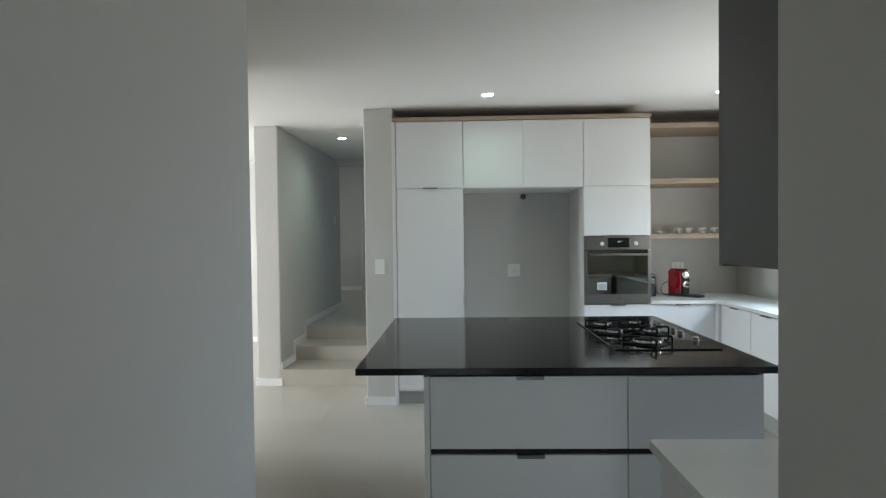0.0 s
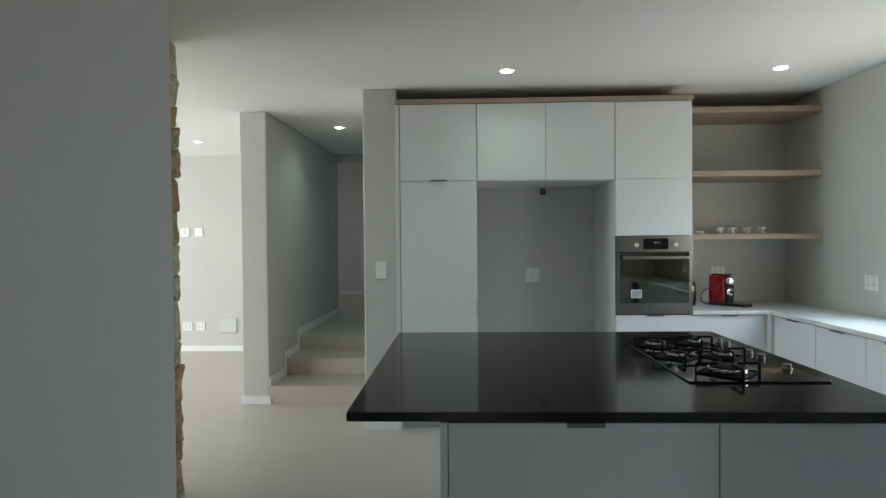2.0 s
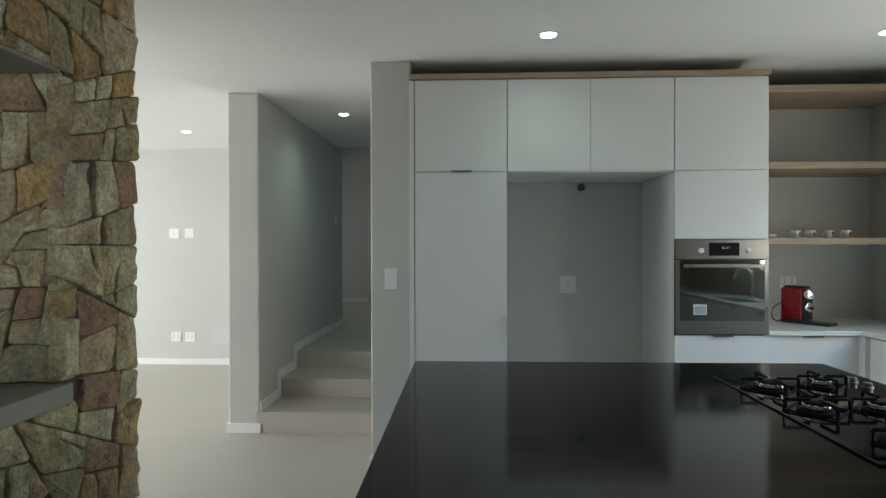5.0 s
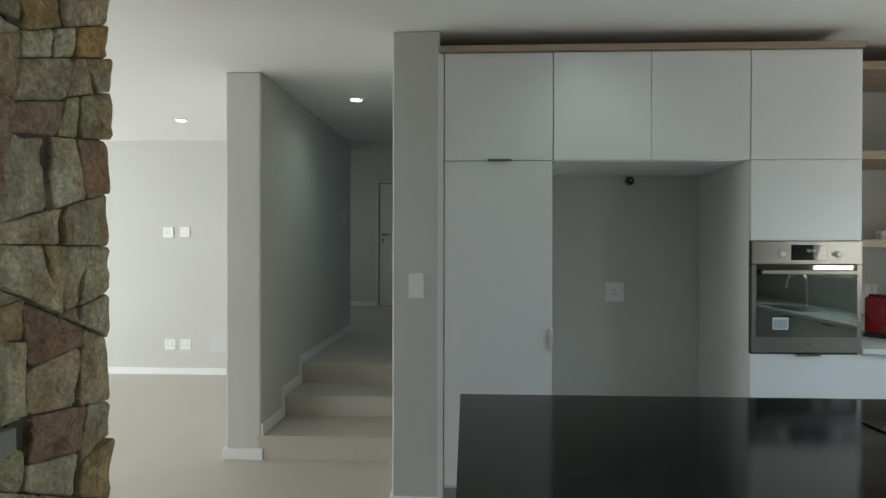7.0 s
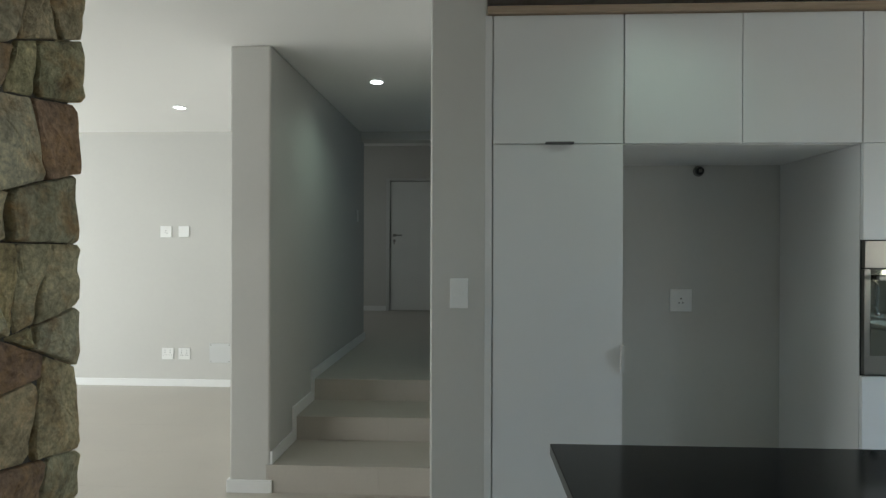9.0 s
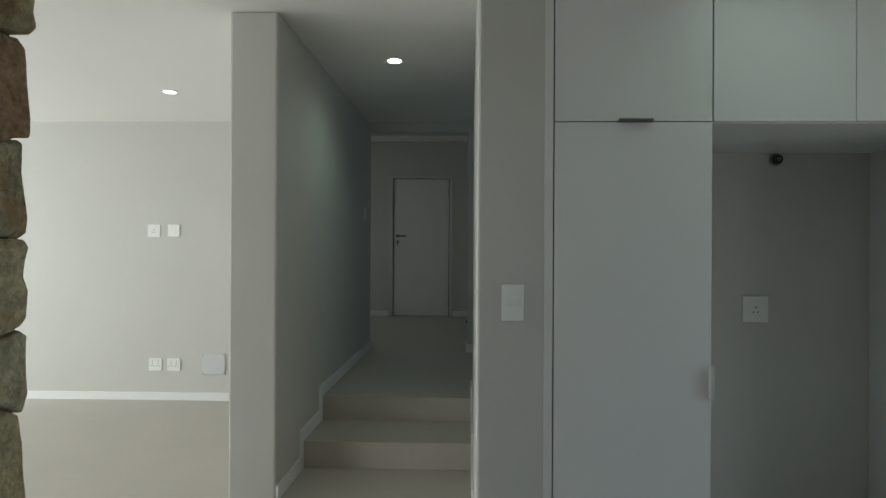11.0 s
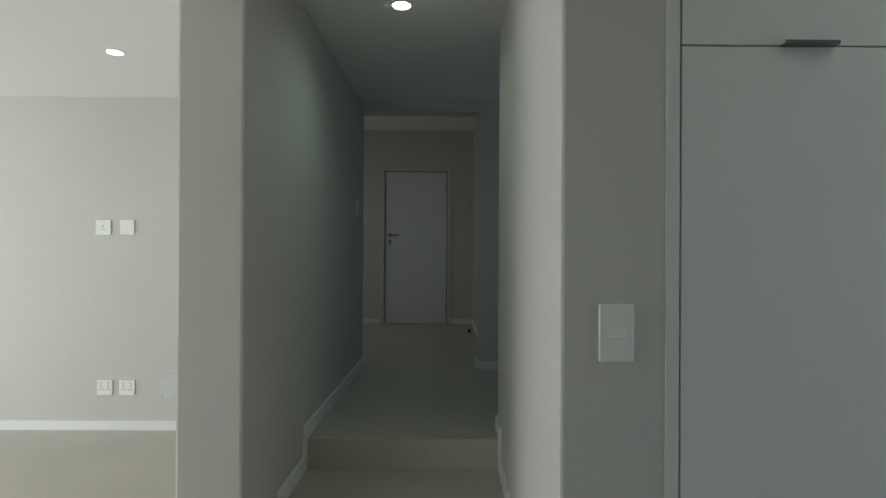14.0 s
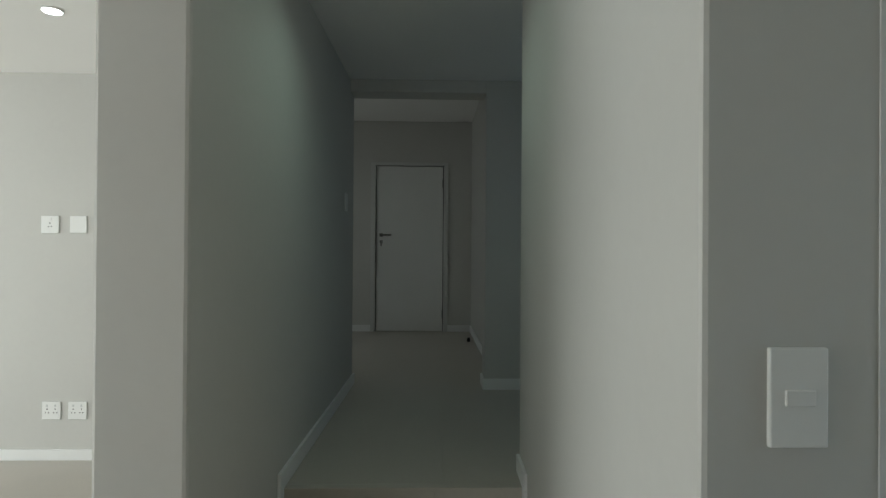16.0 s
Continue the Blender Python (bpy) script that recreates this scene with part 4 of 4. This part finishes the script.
def clip(poly, px, py, nx, ny):
    """Keep the side of the line through (px, py) that its normal points away from."""
    out = []
    for (ax, ay), (bx, by) in zip(poly, poly[1:] + poly[:1]):
        da, db = (ax - px) * nx + (ay - py) * ny, (bx - px) * nx + (by - py) * ny
        if da <= 0:
            out.append((ax, ay))
        if da * db < 0:
            f = da / (da - db)
            out.append((ax + f * (bx - ax), ay + f * (by - ay)))
    return out


def area_of(poly):
    return abs(sum(a[0] * b[1] - b[0] * a[1] for a, b in zip(poly, poly[1:] + poly[:1]))) / 2


def split(poly, rng, out):
    """Break an outline into blocks by slanting joints across its longer way, until the blocks are of stone size."""
    us, vs = [p[0] for p in poly], [p[1] for p in poly]
    w, h, a = max(us) - min(us), max(vs) - min(vs), area_of(poly)
    if a < rng.choice((0.010, 0.034, 0.048, 0.060, 0.072)) and max(w, h) < 0.38 or a < 0.005:
        out.append(poly)
        return
    f, slant = rng.uniform(0.34, 0.66), rng.uniform(-0.30, 0.30) if rng.random() < 0.75 else rng.uniform(-0.8, 0.8)
    pu, pv = min(us) + f * w, min(vs) + f * h
    nu, nv = (1.0, slant) if w > h * rng.uniform(0.75, 1.25) else (slant, 1.0)
    if nu == 1.0:
        pv = min(vs) + h / 2
    else:
        pu = min(us) + w / 2
    for s in (1, -1):
        half = clip(poly, pu, pv, s * nu, s * nv)
        if len(half) > 2 and area_of(half) > 0.0008:
            split(half, rng, out)


def stone_cells(w, h, rng, hole=None):
    """Outlines of stones that fill a face of w by h, and leave the hole free."""
    rough = []
    split([(0, 0), (w, 0), (w, h), (0, h)], rng, rough)
    cells = []
    for poly in rough:
        if hole:
            u0, u1, v0, v1 = hole
            sides = [clip(poly, u0, 0, 1, 0), clip(poly, u1, 0, -1, 0), clip(poly, 0, v0, 0, 1), clip(poly, 0, v1, 0, -1)]
            poly = max((s for s in sides if len(s) > 2), key=area_of, default=[])
        if len(poly) > 2 and area_of(poly) > 0.0012:
            cells.append(poly)
    return cells


def stone_mesh(poly, place, rng):
    """A split stone over an outline: uneven rim, rounded shoulder, rough face. place(u, v, out) gives the world point."""
    cu, cv = sum(p[0] for p in poly) / len(poly), sum(p[1] for p in poly) / len(poly)
    cut = []
    for (pu, pv), (qu, qv), (ru, rv) in zip(poly[-1:] + poly[:-1], poly, poly[1:] + poly[:1]):
        k = rng.uniform(0.03, 0.10)
        cut += [(qu + (pu - qu) * k, qv + (pv - qv) * k), (qu + (ru - qu) * k, qv + (rv - qv) * k)]
    poly, rim = cut, []
    for (au, av), (bu, bv) in zip(poly, poly[1:] + poly[:1]):
        n = max(1, round(math.hypot(bu - au, bv - av) / 0.03))
        rim += [(au + (bu - au) * k / n, av + (bv - av) * k / n) for k in range(n)]
    reach = min(math.hypot(u - cu, v - cv) for u, v in rim) + 0.01
    push, tilt_u, tilt_v = rng.uniform(-0.007, 0.009), rng.uniform(-0.09, 0.09), rng.uniform(-0.09, 0.09)
    seed = Vector((rng.uniform(0, 50), rng.uniform(0, 50), rng.uniform(0, 50)))
    bm = bmesh.new()
    rings = []
    for inset, out in ((0.0018, -0.05), (0.0018, 0.006), (0.0042, 0.0125), (0.012, 0.0160), (reach * 0.38, 0.018), (reach * 0.72, 0.019)):
        ring = []
        for u, v in rim:
            d = math.hypot(u - cu, v - cv)
            j = noise.noise(Vector((u * 16, v * 16, 0)) + seed) * 0.004
            f = max(0.15, 1 - (inset + max(0, j)) / max(d, 1e-4))
            uu, vv = cu + (u - cu) * f, cv + (v - cv) * f
            o = out
            if out > 0:
                o += push + tilt_u * (uu - cu) + tilt_v * (vv - cv) + 0.012 * noise.noise(Vector((uu * 14, vv * 14, 3)) + seed) + 0.006 * noise.noise(Vector((uu * 40, vv * 45, 9)) + seed)
            ring.append(bm.verts.new(place(uu, vv, o)))
        rings.append(ring)
    n = len(rim)
    for a, b in zip(rings, rings[1:]):
        for k in range(n):
            bm.faces.new((a[k], a[(k + 1) % n], b[(k + 1) % n], b[k]))
    c = bm.verts.new(place(cu, cv, 0.022 + push + 0.011 * noise.noise(Vector((cu * 14, cv * 14, 3)) + seed)))
    for k in range(n):
        bm.faces.new((rings[-1][k], rings[-1][(k + 1) % n], c))
    bmesh.ops.recalc_face_normals(bm, faces=bm.faces[:])
    return bm


rng = random.Random(11)
for poly in stone_cells(SY1 - SY0, H, rng, hole=(-0.5, NY1 - SY0, NZ0, NZ1)):
    part("stone", stone_mesh(poly, lambda u, v, o: (SX + o, SY0 + u, v), rng), STONE, stone_wall)
for poly in stone_cells(SX - NX, NZ1 - NZ0 - 0.08, rng):
    part("stone", stone_mesh(poly, lambda u, v, o: (NX + u, NY1 + 0.028 - o, NZ0 + 0.08 + v), rng), STONE, stone_wall)
for poly in stone_cells(SX + 2.3, H, rng):
    part("stone", stone_mesh(poly, lambda u, v, o: (-2.3 + u, SY1 - 0.03 + o, v), rng), STONE, stone_wall)
single("lintel", box(NX, SX + 0.004, NY0, NY1 + 0.004, NZ1 - 0.012, NZ1 + 0.004, 0.002), SCREED, "smooth plastered soffit of the braai recess", "lintel", kind="structure")
single("ledge", box(NX, SX + 0.030, NY0, NY1 + 0.030, NZ0, NZ0 + 0.078, 0.006, 3), SCREED, "smooth grey cement ledge of the braai recess", "ledge", kind="structure")
grid_iron = thing("braai_grid", (-1.82, 3.45, 0.95), "dark folded steel braai grid lying on the ledge", "braai grid")
part("frame", boxes([(-1.98, -1.66, 3.20, 3.212, 0.951, 0.965), (-1.98, -1.66, 3.70, 3.712, 0.951, 0.965), (-1.98, -1.968, 3.212, 3.70, 0.951, 0.965), (-1.672, -1.66, 3.212, 3.70, 0.951, 0.965)]), IRON, grid_iron)
for k in range(9):
    part("bar", box(-1.968, -1.672, 3.25 + 0.05 * k, 3.256 + 0.05 * k, 0.955, 0.961), IRON, grid_iron)
grid_iron.location = (-1.86, 3.555, 0.95)
roll = lathe([(0.020, 0), (0.022, 0.004), (0.022, 0.16), (0.020, 0.164)], 16, pose(-1.735, 3.800, 0.987, 0, -90, 0))
single("paper_roll", roll, PORCELAIN, "small rolled white cloth lying on the grid", "cloth roll", smooth=True)

# ---- floor tiles ----


def lay_tiles(parent, x0, x1, y0, y1, z, near, size=0.6, gx=-0.842, gy=6.185):
    """Square tiles on a grid; those near the walk are pieces of their own, the rest one mesh."""
    rest, gap = bmesh.new(), 0.0003
    i0, i1 = math.floor((x0 - gx) / size), math.ceil((x1 - gx) / size)
    j0, j1 = math.floor((y0 - gy) / size), math.ceil((y1 - gy) / size)
    for i in range(i0, i1):
        for j in range(j0, j1):
            a, b = max(x0, gx + i * size) + gap, min(x1, gx + (i + 1) * size) - gap
            c, d = max(y0, gy + j * size) + gap, min(y1, gy + (j + 1) * size) - gap
            if b - a < 0.02 or d - c < 0.02:
                continue
            if near[0] < (a + b) / 2 < near[1] and near[2] < (c + d) / 2 < near[3]:
                part("tile", box(a, b, c, d, z - 0.005, z), TILE, parent)
            else:
                box(a, b, c, d, z - 0.005, z, bm=rest)
    if rest.verts:
        tagged(part("tiles", rest, TILE, parent), kind="stuff")
    else:
        rest.free()


lay_tiles(floor_slab, -8.5, 3.13, -3.1, 8.67, 0.0, (-4.2, 1.9, 0.6, 8.9))
lay_tiles(upper_floor, -1.53, 1.2, 7.061, 8.9, UP, (-1.6, -0.2, 6, 9))
lay_tiles(upper_floor, -3.2, -0.386, 8.9, 11.65, UP, (-2.0, 0, 8.8, 12))
